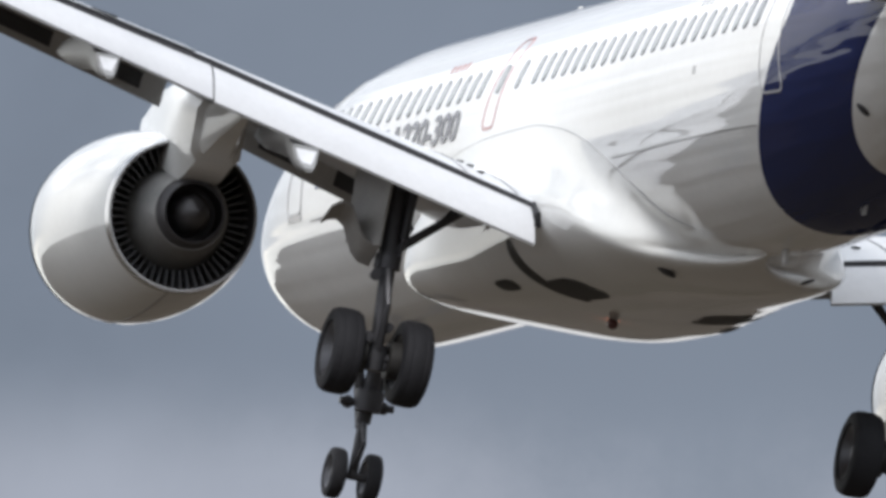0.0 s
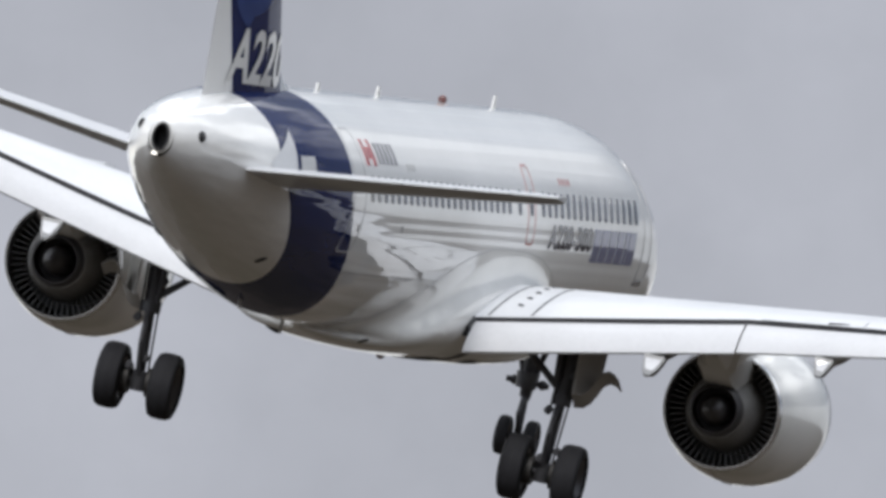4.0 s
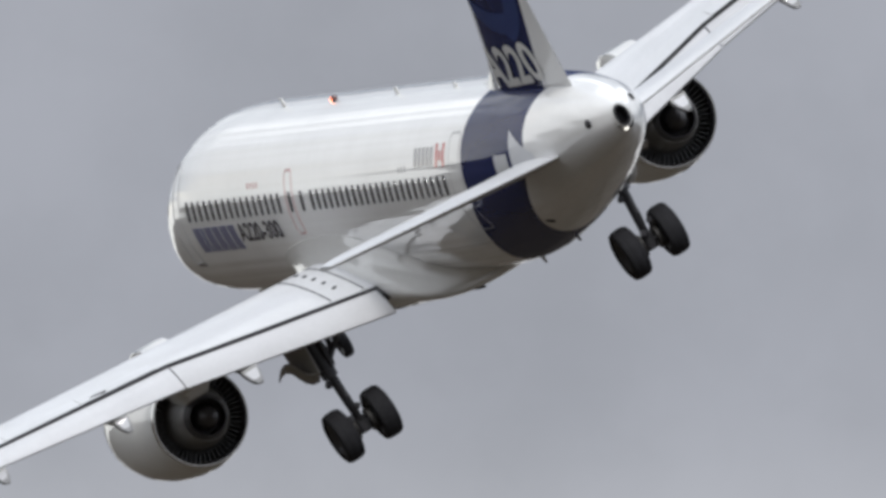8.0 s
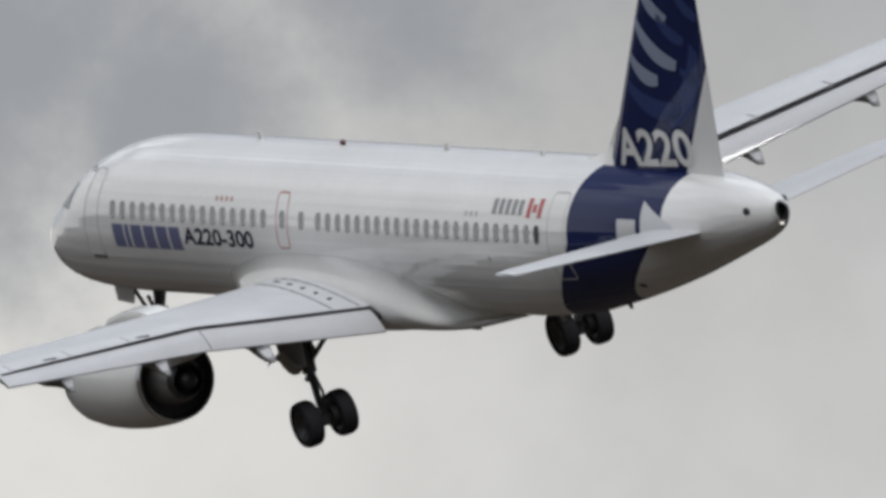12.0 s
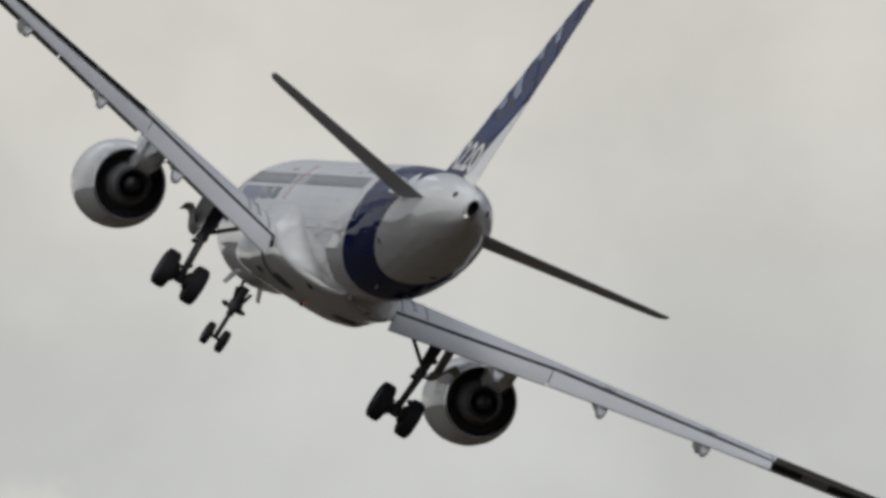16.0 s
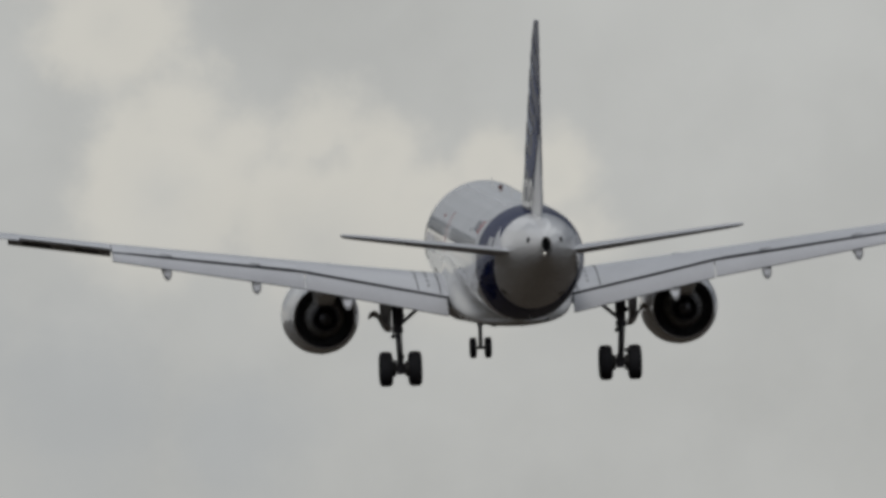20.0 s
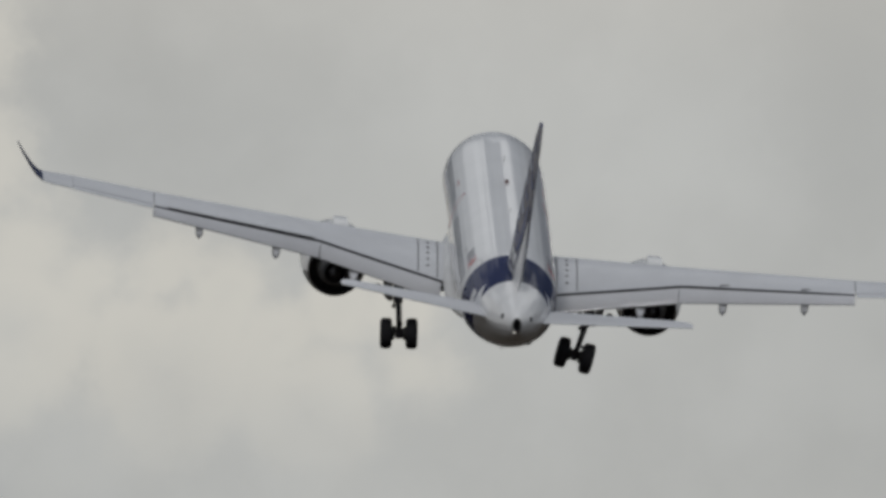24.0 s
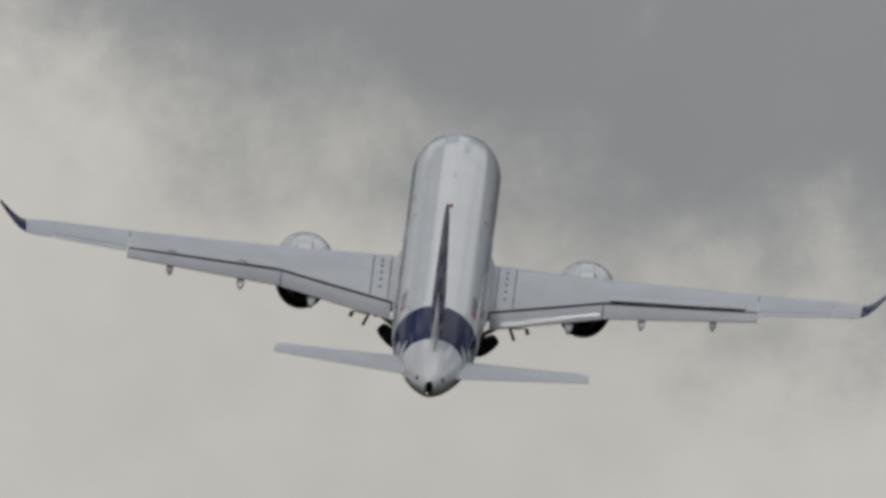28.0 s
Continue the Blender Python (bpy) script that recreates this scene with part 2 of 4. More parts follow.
def ripple(m, scale, depth):
    """Slight waviness of thin skin panels, which breaks up the gloss."""
    nt = m.node_tree
    b = nt.nodes["Principled BSDF"]
    co = nt.nodes.new("ShaderNodeTexCoord")
    mp = nt.nodes.new("ShaderNodeMapping")
    mp.inputs["Scale"].default_value = scale
    n = nt.nodes.new("ShaderNodeTexNoise")
    n.inputs["Scale"].default_value, n.inputs["Detail"].default_value = 1.6, 1.2
    k = nt.nodes.new("ShaderNodeBump")
    k.inputs["Strength"].default_value, k.inputs["Distance"].default_value = 1.0, depth
    nt.links.new(co.outputs["Object"], mp.inputs[0])
    nt.links.new(mp.outputs[0], n.inputs["Vector"])
    nt.links.new(n.outputs[0], k.inputs["Height"])
    nt.links.new(k.outputs[0], b.inputs["Normal"])
    nt.links.new(k.outputs[0], b.inputs["Coat Normal"])


BAND_F, BAND_R, BAND_RAKE_F, BAND_RAKE_R = -9.75, -13.9, 1.0, 1.45
M_FUS = livery()
M_WHITE = material("white gloss paint", (0.76, 0.76, 0.75), 0.30, 0, 0.03, 1.5, 0, 0.9, 0.06)
M_WING = material("pale grey wing paint", (0.61, 0.62, 0.645), 0.30, 0, 0.05, 1.8, 0, 0.3, 0.10)
M_FLAP = material("white flap paint", (0.60, 0.605, 0.63), 0.30, 0, 0.04, 1.8, 0, 0.3, 0.08)
M_NAVY = material("navy gloss paint", NAVY, 0.2, 0, 0.05, 2.0, 0, 0.6, 0.1)
M_PALEBLUE = material("pale blue paint", (0.28, 0.32, 0.43), 0.25, 0, 0.05, 3.0, 0, 0.28, 0.08)
M_MIDBLUE = material("mid blue paint", (0.036, 0.056, 0.16), 0.25, 0, 0.05, 3.0, 0, 0.28, 0.08)
M_LETTER = material("dark letter paint", (0.03, 0.033, 0.065), 0.3, coat=0.95)
M_BRAND = material("slate blue letter paint", (0.15, 0.165, 0.29), 0.3, coat=0.95)
M_SLAT = material("grey slat paint", (0.42, 0.42, 0.42), 0.4, 0, 0.08, 2.0, 0, 0, 0.15)
M_SEAM = material("grey sealed joint", (0.22, 0.22, 0.22), 0.5)
M_FAINT = material("pale joint sealant", (0.42, 0.42, 0.43), 0.5, coat=0.6)
M_EDGE = material("fairing edge sealant", (0.40, 0.40, 0.40), 0.5, coat=0.5)
M_MARK = material("grey marking paint", (0.22, 0.22, 0.24), 0.3, coat=0.95)
M_TRACK = material("track fairing paint darkened as shade", (0.23, 0.23, 0.235), 0.4, 0, 0.1, 3.0, 0, 0, 0.2)
M_RED = material("red paint", (0.42, 0.05, 0.05), 0.3, coat=0.95)
M_PINK = material("faded red outline", (0.46, 0.24, 0.23), 0.3, coat=0.95)
M_RUBBER = material("tyre rubber", (0.026, 0.026, 0.03), 0.75, 0, 0.3, 8.0, 0.2, 0, 0.2, spec=0.2)
M_GEAR = material("weathered gear steel", (0.075, 0.075, 0.083), 0.45, 0.4, 0.2, 6.0, 0.1, 0, 0.25, spec=0.3)
M_GEARPALE = material("grey gear paint", (0.38, 0.37, 0.36), 0.45, 0, 0.12, 5.0, 0, 0, 0.2)
M_RIM = material("wheel alloy", (0.10, 0.10, 0.11), 0.4, 0.7, 0.1, 6.0)
M_DARK = material("dark brake metal and bay shade", (0.035, 0.033, 0.032), 0.6, 0.2, 0.3, 4.0, 0.1, 0, 0.3)
M_LINE = material("black seal", (0.028, 0.028, 0.032), 0.6)
M_GLASS = material("cabin window glass", (0.06, 0.067, 0.08), 0.12, 0, 0, 1, 0, 1.0)
M_GLASS.node_tree.nodes["Principled BSDF"].inputs["Coat IOR"].default_value = 2.35
M_CORE = material("heat-stained core metal", (0.40, 0.395, 0.39), 0.32, 0.45, 0.2, 5.0, 0, 0, 0.35)
M_DUCT = material("dark fan duct", (0.075, 0.075, 0.085), 0.5, 0.3, 0.2, 6.0)
M_VANE = material("titanium vane", (0.20, 0.205, 0.22), 0.4, 0.4, 0.1, 5.0)
M_NOZZLE = material("burnt nozzle metal", (0.085, 0.082, 0.088), 0.45, 0.4, 0.2, 5.0)
M_LIP = material("bare metal lip", (0.62, 0.62, 0.63), 0.22, 0.95, 0.05, 4.0)
M_LAMP = material("white lamp", (1.0, 0.96, 0.88), 0.2, emit=1.6)
M_BEACON = material("red beacon glow", (1.0, 0.24, 0.09), 0.2, emit=7.0)
M_BEACONOFF = material("red beacon dome", (0.12, 0.05, 0.048), 0.15)
M_GROUND = material("dry summer ground", (0.060, 0.049, 0.039), 0.95, 0, 0.3, 0.02, 0, 0, 0.35, spec=0.05)


def fields(m):
    """Break the plain ground up into dry grass, scrub and paved strips."""
    nt = m.node_tree
    b = nt.nodes["Principled BSDF"]
    co = nt.nodes.new("ShaderNodeTexCoord")
    v = nt.nodes.new("ShaderNodeTexVoronoi")
    v.inputs["Scale"].default_value = 0.011
    r = nt.nodes.new("ShaderNodeValToRGB")
    e = r.color_ramp.elements
    e[0].position, e[0].color = 0.1, (0.72, 0.74, 0.66, 1)
    e[1].position, e[1].color = 0.95, (1.22, 1.2, 1.16, 1)
    e.new(0.5).color = (1.0, 1.0, 1.0, 1)
    mul = nt.nodes.new("ShaderNodeVectorMath")
    mul.operation = "MULTIPLY"
    nt.links.new(co.outputs["Object"], v.inputs["Vector"])
    nt.links.new(v.outputs["Color"], r.inputs[0])
    nt.links.new(b.inputs["Base Color"].links[0].from_socket, mul.inputs[0])
    nt.links.new(r.outputs[0], mul.inputs[1])
    nt.links.new(mul.outputs[0], b.inputs["Base Color"])


fields(M_GROUND)


# ---- building helpers ----
def part(name, bm, mat, parent=None, label="", smooth=True):
    me = bpy.data.meshes.new(name)
    bmesh.ops.recalc_face_normals(bm, faces=bm.faces)
    bm.to_mesh(me)
    bm.free()
    for m in mat if isinstance(mat, (list, tuple)) else [mat]:
        me.materials.append(m)
    if smooth:
        for p in me.polygons:
            p.use_smooth = True
        me.set_sharp_from_angle(angle=radians(38))
    ob = new(name, me)
    if parent:
        ob.parent = parent
    return tagged(ob, label)


def again(name, ob, m, parent):
    """Another object on the same mesh."""
    o = new(name, ob.data)
    o.parent = parent
    o.matrix_basis = m
    return o


def loft(rings, bm=None, closed=True, caps=True):
    """Skin through rings of points."""
    bm = bm or bmesh.new()
    vs = [[bm.verts.new(p) for p in r] for r in rings]
    n = len(rings[0])
    for a, b in zip(vs, vs[1:]):
        for i in range(n if closed else n - 1):
            bm.faces.new((a[i], a[(i + 1) % n], b[(i + 1) % n], b[i]))
    if caps and closed:
        bm.faces.new(vs[0])
        bm.faces.new(vs[-1][::-1])
    return bm


def spun(profile, n=40, bm=None, centre=(0, 0, 0), axis="y", caps=False):
    """Turn a profile of (along, radius) round an axis."""
    rings = []
    for a, r in profile:
        ring = []
        for i in range(n):
            u, v = r * math.cos(2 * math.pi * i / n), r * math.sin(2 * math.pi * i / n)
            p = {"y": (u, a, v), "x": (a, u, v), "z": (u, v, a)}[axis]
            ring.append((p[0] + centre[0], p[1] + centre[1], p[2] + centre[2]))
        rings.append(ring)
    return loft(rings, bm, True, caps)


def rod(a, b, r, r2=None, n=12, bm=None):
    a, b = Vector(a), Vector(b)
    d = (b - a).normalized()
    u = d.orthogonal().normalized()
    v = d.cross(u)
    ring = lambda c, q: [c + q * (math.cos(2 * math.pi * i / n) * u + math.sin(2 * math.pi * i / n) * v) for i in range(n)]
    return loft([ring(a, r), ring(b, r if r2 is None else r2)], bm)


def plate(pts, thick, axis, bm=None):
    """A flat outline, given thickness along an axis vector."""
    bm = bm or bmesh.new()
    k = Vector(axis) * thick
    a = [bm.verts.new(Vector(p)) for p in pts]
    b = [bm.verts.new(Vector(p) + k) for p in pts]
    bm.faces.new(a)
    bm.faces.new(b[::-1])
    for i in range(len(a)):
        j = (i + 1) % len(a)
        bm.faces.new((a[i], b[i], b[j], a[j]))
    return bm


def smooth_at(x, xs, ys):
    """Smooth interpolation through a short table."""
    xs, ys = list(xs), list(ys)
    if x <= xs[0]:
        return ys[0]
    if x >= xs[-1]:
        return ys[-1]
    i = max(k for k in range(len(xs) - 1) if xs[k] <= x)
    h = xs[i + 1] - xs[i]
    d = [(ys[k + 1] - ys[k]) / (xs[k + 1] - xs[k]) for k in range(len(xs) - 1)]
    m = lambda k: d[0] if k == 0 else d[-1] if k == len(xs) - 1 else (0.0 if d[k - 1] * d[k] <= 0 else 2 * d[k - 1] * d[k] / (d[k - 1] + d[k]))
    s = (x - xs[i]) / h
    return (2 * s**3 - 3 * s**2 + 1) * ys[i] + (s**3 - 2 * s**2 + s) * h * m(i) + (3 * s**2 - 2 * s**3) * ys[i + 1] + (s**3 - s**2) * h * m(i + 1)


# ---- ground ----
def ground():
    bm = bmesh.new()
    bmesh.ops.create_circle(bm, cap_ends=True, radius=30000, segments=96)
    tagged(part("ground", bm, M_GROUND, smooth=False), "dry summer airfield ground under an overcast sky", "ground", kind="structure")


ground()

# ---- the aircraft; its own space: x to starboard, y to the nose, z up ----
plane = tagged(new("airliner"), "white twin-engine airliner with a navy tail band, wheels down in flight", "aircraft")

NOSE = 21.0
F_S = (1.1, 1.3, 1.7, 2.4, 3.4, 4.4, 5.6, 7.2, 9.2, 25.5, 28.0, 30.0, 32.0, 34.0, 36.0, 37.4, 38.3, 38.68)
F_TOP = (-0.48, -0.20, 0.06, 0.39, 0.80, 1.26, 1.62, 1.84, 1.915, 1.92, 1.92, 1.91, 1.88, 1.82, 1.69, 1.52, 1.34, 1.20)
F_BOT = (-0.52, -0.86, -1.12, -1.46, -1.69, -1.79, -1.84, -1.85, -1.85, -1.85, -1.76, -1.49, -1.14, -0.72, -0.23, 0.13, 0.42, 0.62)
F_HALF = (0.02, 0.42, 0.76, 1.14, 1.46, 1.63, 1.73, 1.765, 1.76, 1.755, 1.74, 1.69, 1.57, 1.36, 1.06, 0.73, 0.41, 0.20)


def hull(y):
    """Top, bottom and half width of the fuselage at y."""
    s = NOSE - y
    return smooth_at(s, F_S, F_TOP), smooth_at(s, F_S, F_BOT), smooth_at(s, F_S, F_HALF)


def hull_x(y, z, out=0.0):
    """Half width of the hull at a height, plus a small stand-off."""
    top, bot, half = hull(y)
    c, h = (top + bot) / 2, (top - bot) / 2
    k = max(0.0, 1 - ((z - c) / h) ** 2)
    return half * math.sqrt(k) + out


def fuselage():
    rings = []
    ss = [1.1, 1.13, 1.2, 1.3, 1.45, 1.7, 1.9, 2.1, 2.4, 2.8, 3.2, 3.7, 4.3, 5, 6, 7] + [7 + 0.75 * i for i in range(1, 26)] + [26.2 + 0.4 * i for i in range(31)] + [38.45, 38.68]
    for s in ss:
        top, bot, half = hull(NOSE - s)
        c, h = (top + bot) / 2, (top - bot) / 2
        rings.append([(half * math.cos(2 * math.pi * i / 72), NOSE - s, c + h * math.sin(2 * math.pi * i / 72)) for i in range(72)])
    bm = loft(rings)
    bmesh.ops.delete(bm, geom=[f for f in bm.faces if len(f.verts) > 4 and f.calc_center_median().y < 0], context="FACES_ONLY")
    return part("fuselage", bm, M_FUS, plane, "glossy white fuselage with a navy band round the tail")


fus = fuselage()


BELLY_Y = (9.3, 8.7, 8.0, 7.2, 6.0, 4.5, 2.5, 1.0, -0.2, -1.2, -2.0, -2.8, -3.6, -4.3)
BELLY_HALF = (1.00, 1.55, 1.78, 1.88, 1.91, 1.92, 1.92, 1.91, 1.86, 1.75, 1.57, 1.30, 1.00, 0.62)
BELLY_TOP = (-1.50, -0.95, -0.62, -0.42, -0.24, -0.16, -0.15, -0.27, -0.47, -0.76, -1.08, -1.50, -1.70, -1.80)
BELLY_BOT = (-1.75, -1.92, -2.03, -2.10, -2.17, -2.20, -2.22, -2.22, -2.20, -2.17, -2.12, -2.04, -1.94, -1.84)


def belly_point(y, a, out=0.0):
    """A point of the belly fairing's skin at y and at the angle a round it."""
    f = lambda t: smooth_at(-y, [-v for v in BELLY_Y], t)
    h, c = (f(BELLY_TOP) - f(BELLY_BOT)) / 2 + out, (f(BELLY_TOP) + f(BELLY_BOT)) / 2
    zs = f(BELLY_TOP)
    q = 0.52 + 0.36 * min(1.0, max(0.0, (4.0 - y) / 3.5)) if math.sin(a) < 0 else 1.0
    z = c + h * math.copysign(abs(math.sin(a)) ** q, math.sin(a))
    x = f(BELLY_HALF) + out
    if math.sin(a) < 0:
        x *= abs(math.cos(a)) ** q
    # the upper edge runs out flush into the hull
    k = min(1.0, max(0.0, (zs - z) / (0.75 + 0.2 * min(1.0, max(0.0, (4.5 - y) / 3.0)))))
    k = k * k * (3 - 2 * k)
    x = x * k + (hull_x(y, z) + 0.012) * (1 - k)
    return (math.copysign(x, math.cos(a)), y, z)


def belly():
    """Wing-to-body fairing: a broad, square-shouldered bulge under the wing."""
    rings = [[belly_point(9.3 - 13.6 * k / 60, 2 * math.pi * i / 64) for i in range(64)] for k in range(61)]
    return part("belly_fairing", loft(rings), M_WHITE, plane, "white belly fairing with square shoulders")


def skin_patch(name, y0, y1, a0, a1, mat, s, bend=0.0):
    """A patch let on to the fairing's skin between two stations and two angles from the keel."""
    rows = []
    for k in range(11):
        q = k / 10
        row = []
        for i in range(9):
            u = i / 8
            r = 1.0 - 0.5 * (abs(2 * q - 1) ** 4)
            y = (y0 + y1) / 2 + bend * q + (y1 - y0) / 2 * (2 * u - 1) * r
            a = radians(a0 + (a1 - a0) * q)
            x, yy, z = belly_point(y, -math.pi / 2 + a, 0.007)
            row.append((s * x, yy, z))
        rows.append(row)
    return part(name, loft(rows, closed=False), mat, plane)


belly()


def fairing_seam(s):
    """The dark joint where the belly fairing meets the hull."""
    rr = []
    for k in range(60):
        y = 8.6 - 11.9 * k / 59
        z = smooth_at(-y, [-v for v in BELLY_Y], BELLY_TOP)
        x = hull_x(y, z)
        rr.append([(s * (x + 0.014 * math.cos(q)), y, z + 0.014 * math.sin(q)) for q in [math.pi / 3 * i for i in range(6)]])
    part("fairing_seam", loft(rr), M_EDGE, plane)


def lap_line(s, z, y0, y1):
    """A thin lap joint that runs along the hull."""
    n = 24
    rr = []
    for k in range(n + 1):
        y = y0 + (y1 - y0) * k / n
        rr.append([(s * hull_x(y, z + 0.007, 0.004), y, z + 0.007), (s * hull_x(y, z - 0.007, 0.004), y, z - 0.007), (s * hull_x(y, z - 0.007, -0.02), y, z - 0.007), (s * hull_x(y, z + 0.007, -0.02), y, z + 0.007)])
    part("lap_joint", loft(rr), M_SEAM, fus)


for s in (-1, 1):
    fairing_seam(s)
    lap_line(s, -0.78, -1.5, -8.3)


# ---- wings ----
def section(le, te, thick, blunt, camber=0.02, n=14):
    """A wing section from leading to trailing edge (points), ring of 2n points, blunt at the back."""
    le, te = Vector(le), Vector(te)
    c = (te - le).length
    d = (te - le) / c
    up = Vector((0, 0, 1))
    up = (up - d * up.dot(d)).normalized()
    pts = []
    xs = [0.5 - 0.5 * math.cos(math.pi * i / (n - 1)) for i in range(n)]
    yt = lambda x: thick * c * 5 * (0.2969 * math.sqrt(x) - 0.126 * x - 0.3516 * x**2 + 0.2843 * x**3 - 0.1036 * x**4) + blunt * x
    cam_ = lambda x: camber * c * 4 * x * (1 - x)
    for x in xs:
        pts.append(le + d * (x * c) + up * (cam_(x) + yt(x)))
    for x in reversed(xs[1:]):
        pts.append(le + d * (x * c) + up * (cam_(x) - yt(x)))
    return pts


W_X = (0.9, 1.9, 6.37, 12.42, 16.43)
W_LE_Y = (6.70, 6.05, 3.45, 0.52, -1.35)
W_LE_Z = (-1.10, -1.00, -0.28, 0.62, 1.22)
GAP_Y = (0.95, 0.90, 0.63, -1.38, -2.6)
GAP_Z = (-1.44, -1.33, -0.37, 0.49, 1.14)
FL_IN = ((1.95, 0.29, -1.85), (6.34, 0.17, -0.90))
FL_OUT = ((6.375, 0.15, -0.88), (12.42, -1.85, 0.23))


def at(x, ys, xs=W_X):
    return float(np.interp(x, xs, ys))


def wing(s):
    side = lambda p: (s * p[0], p[1], p[2])
    xs = [0.9, 1.9, 3.0, 4.2, 5.3, 6.37, 7.6, 8.8, 10.0, 11.2, 12.40]
    rings = []
    for x in xs:
        le, te = (s * x, at(x, W_LE_Y), at(x, W_LE_Z)), (s * x, at(x, GAP_Y), at(x, GAP_Z))
        rings.append(section(le, te, 0.13 - 0.002 * x, 0.075 - 0.004 * x, 0.018))
    w = part("wing", loft(rings), M_WING, plane, "pale grey swept wing")
    # the outer wing runs to full chord; the winglet bends up from it
    tip = []
    for x, ly, lz, ty, tz in ((12.43, 0.515, 0.62, -1.36, 0.53), (15.35, -0.75, 1.06, -2.30, 1.0)):
        tip.append(section((s * x, ly, lz), (s * x, ty, tz), 0.10, 0.035, 0.015))
    part("outer_wing", loft(tip), M_WING, plane)
    wl = []
    for x, ly, lz, ty, tz in ((15.36, -0.755, 1.06, -2.72, 1.0), (16.2, -1.25, 1.18, -2.95, 1.13), (16.50, -1.60, 1.27, -3.08, 1.22)):
        wl.append(section((s * x, ly, lz), (s * x, ty, tz), 0.10, 0.012, 0.01))
    part("wing_tip", loft(wl), M_WING, plane)
    rings = []
    for x, ly, lz, ty, tz, tk in ((16.48, -1.58, 1.27, -3.08, 1.22, 0.10), (16.72, -2.05, 1.45, -3.3, 1.42, 0.09), (16.98, -2.6, 1.78, -3.6, 1.76, 0.08), (17.3, -3.25, 2.25, -3.98, 2.24, 0.07), (17.54, -3.8, 2.65, -4.25, 2.64, 0.06)):
        le, te = Vector((s * x, ly, lz)), Vector((s * x, ty, tz))
        nrm = Vector((-s * 0.83, 0, 0.55))
        c = (te - le).length
        ring = []
        for i in range(16):
            a = 2 * math.pi * i / 16
            ring.append(le.lerp(te, 0.5 - 0.5 * math.cos(a)) + nrm * (tk * c * 0.5 * math.sin(a) * (1.0 if math.cos(a) > 0 else 0.8)))
        rings.append(ring)
    part("winglet", loft(rings), M_NAVY, plane, "navy upswept winglet")
    # leading-edge slats, run out and down; from behind one sees their hollow, dark backs
    for xa, xb in ((2.6, 5.0), (6.2, 9.2), (9.25, 12.3), (12.35, 15.6)):
        rings = []
        for k in range(4):
            x = xa + (xb - xa) * k / 3
            ly, lz, g = at(x, W_LE_Y), at(x, W_LE_Z), SLAT * (1.0 - 0.022 * x)
            rings.append([(s * x, ly + dy * g, lz + dz * g) for dy, dz in ((-0.30, 0.08), (-0.05, 0.07), (0.22, -0.06), (0.48, -0.32), (0.58, -0.58), (0.50, -0.72), (0.40, -0.58), (0.28, -0.32), (0.08, -0.10), (-0.15, 0.0))])
        sl = part("slat", loft(rings), M_SLAT, plane, "grey leading-edge slat run out")
        # black strips on the slat's back paint the shade of its track recesses
        for qa, qb in ((0.12, 0.36), (0.58, 0.86)):
            rr = []
            for q in (qa, qb):
                x = xa + (xb - xa) * q
                ly, lz, g = at(x, W_LE_Y), at(x, W_LE_Z), SLAT * (1.0 - 0.022 * x)
                rr.append([(s * x, ly + dy * g - 0.012, lz + dz * g - 0.008) for dy, dz in ((0.375, -0.53), (0.28, -0.32), (0.14, -0.165), (0.17, -0.165), (0.31, -0.32), (0.405, -0.53))])
            part("track_recess_shade", loft(rr), M_LINE, sl, "black strip painted as slat recess shade")
    # aileron behind the outer wing, hinged at its front edge
    ail = new_aileron(s)
    # flaps, drooped
    for name, (a, b) in (("flap", FL_IN), ("flap", FL_OUT)):
        rings = []
        for k in range(5):
            q = k / 4
            x = a[0] + (b[0] - a[0]) * q
            te = [a[i] + (b[i] - a[i]) * q for i in range(3)]
            gy, gz = at(x, GAP_Y), at(x, GAP_Z)
            rings.append(section((s * x, gy + 0.10, gz + 0.01 - 0.004 * x), (s * te[0], te[1], te[2]), 0.16, 0.02, 0.05))
        part(name, loft(rings), M_FLAP, plane, "white trailing-edge flap drooped for landing")
    # seal line between wing and flaps, on the upper side
    bm = bmesh.new()
    pts = [(x, at(x, GAP_Y) - 0.015, at(x, GAP_Z) + 0.075 - 0.0035 * x) for x in (1.9, 3.0, 4.5, 6.37, 8.0, 10.0, 12.40)]
    loft([[(s * x, y + dy * (1.0 if x < 6.3 else 0.32), z + dz) for dy, dz in ((0.048, 0.0), (-0.048, -0.01), (-0.048, -0.09), (0.048, -0.09))] for x, y, z in pts], bm)
    part("flap_gap_seal", bm, M_LINE, plane)
    # dark seal block at the inboard end of the flap
    bm = bmesh.new()
    bmesh.ops.create_cube(bm, size=1, matrix=Matrix.LocRotScale((s * 1.89, 0.72, -1.42), Euler((0.45, 0, 0)), (0.13, 0.42, 0.20)))
    bmesh.ops.bevel(bm, geom=bm.edges[:], offset=0.02, segments=2, affect="EDGES")
    part("flap_end_seal", bm, M_LINE, plane)
    # flap track fairings: keeled canoes whose upper side slopes down to a point behind the flap
    # shade is put into the dark body colour, light into the pale tail plate
    for x, tipy, drop, w in ((5.08, -0.10, 0.40, 0.17), (7.91, -0.58, 0.37, 0.15), (10.71, -1.45, 0.35, 0.14)):
        gy, gz = at(x, GAP_Y), at(x, GAP_Z)
        (xa, ya, za), (xb, yb, zb) = FL_IN if x < 6.37 else FL_OUT
        q = (x - xa) / (xb - xa)
        ty, tz = ya + (yb - ya) * q, za + (zb - za) * q
        rings = []
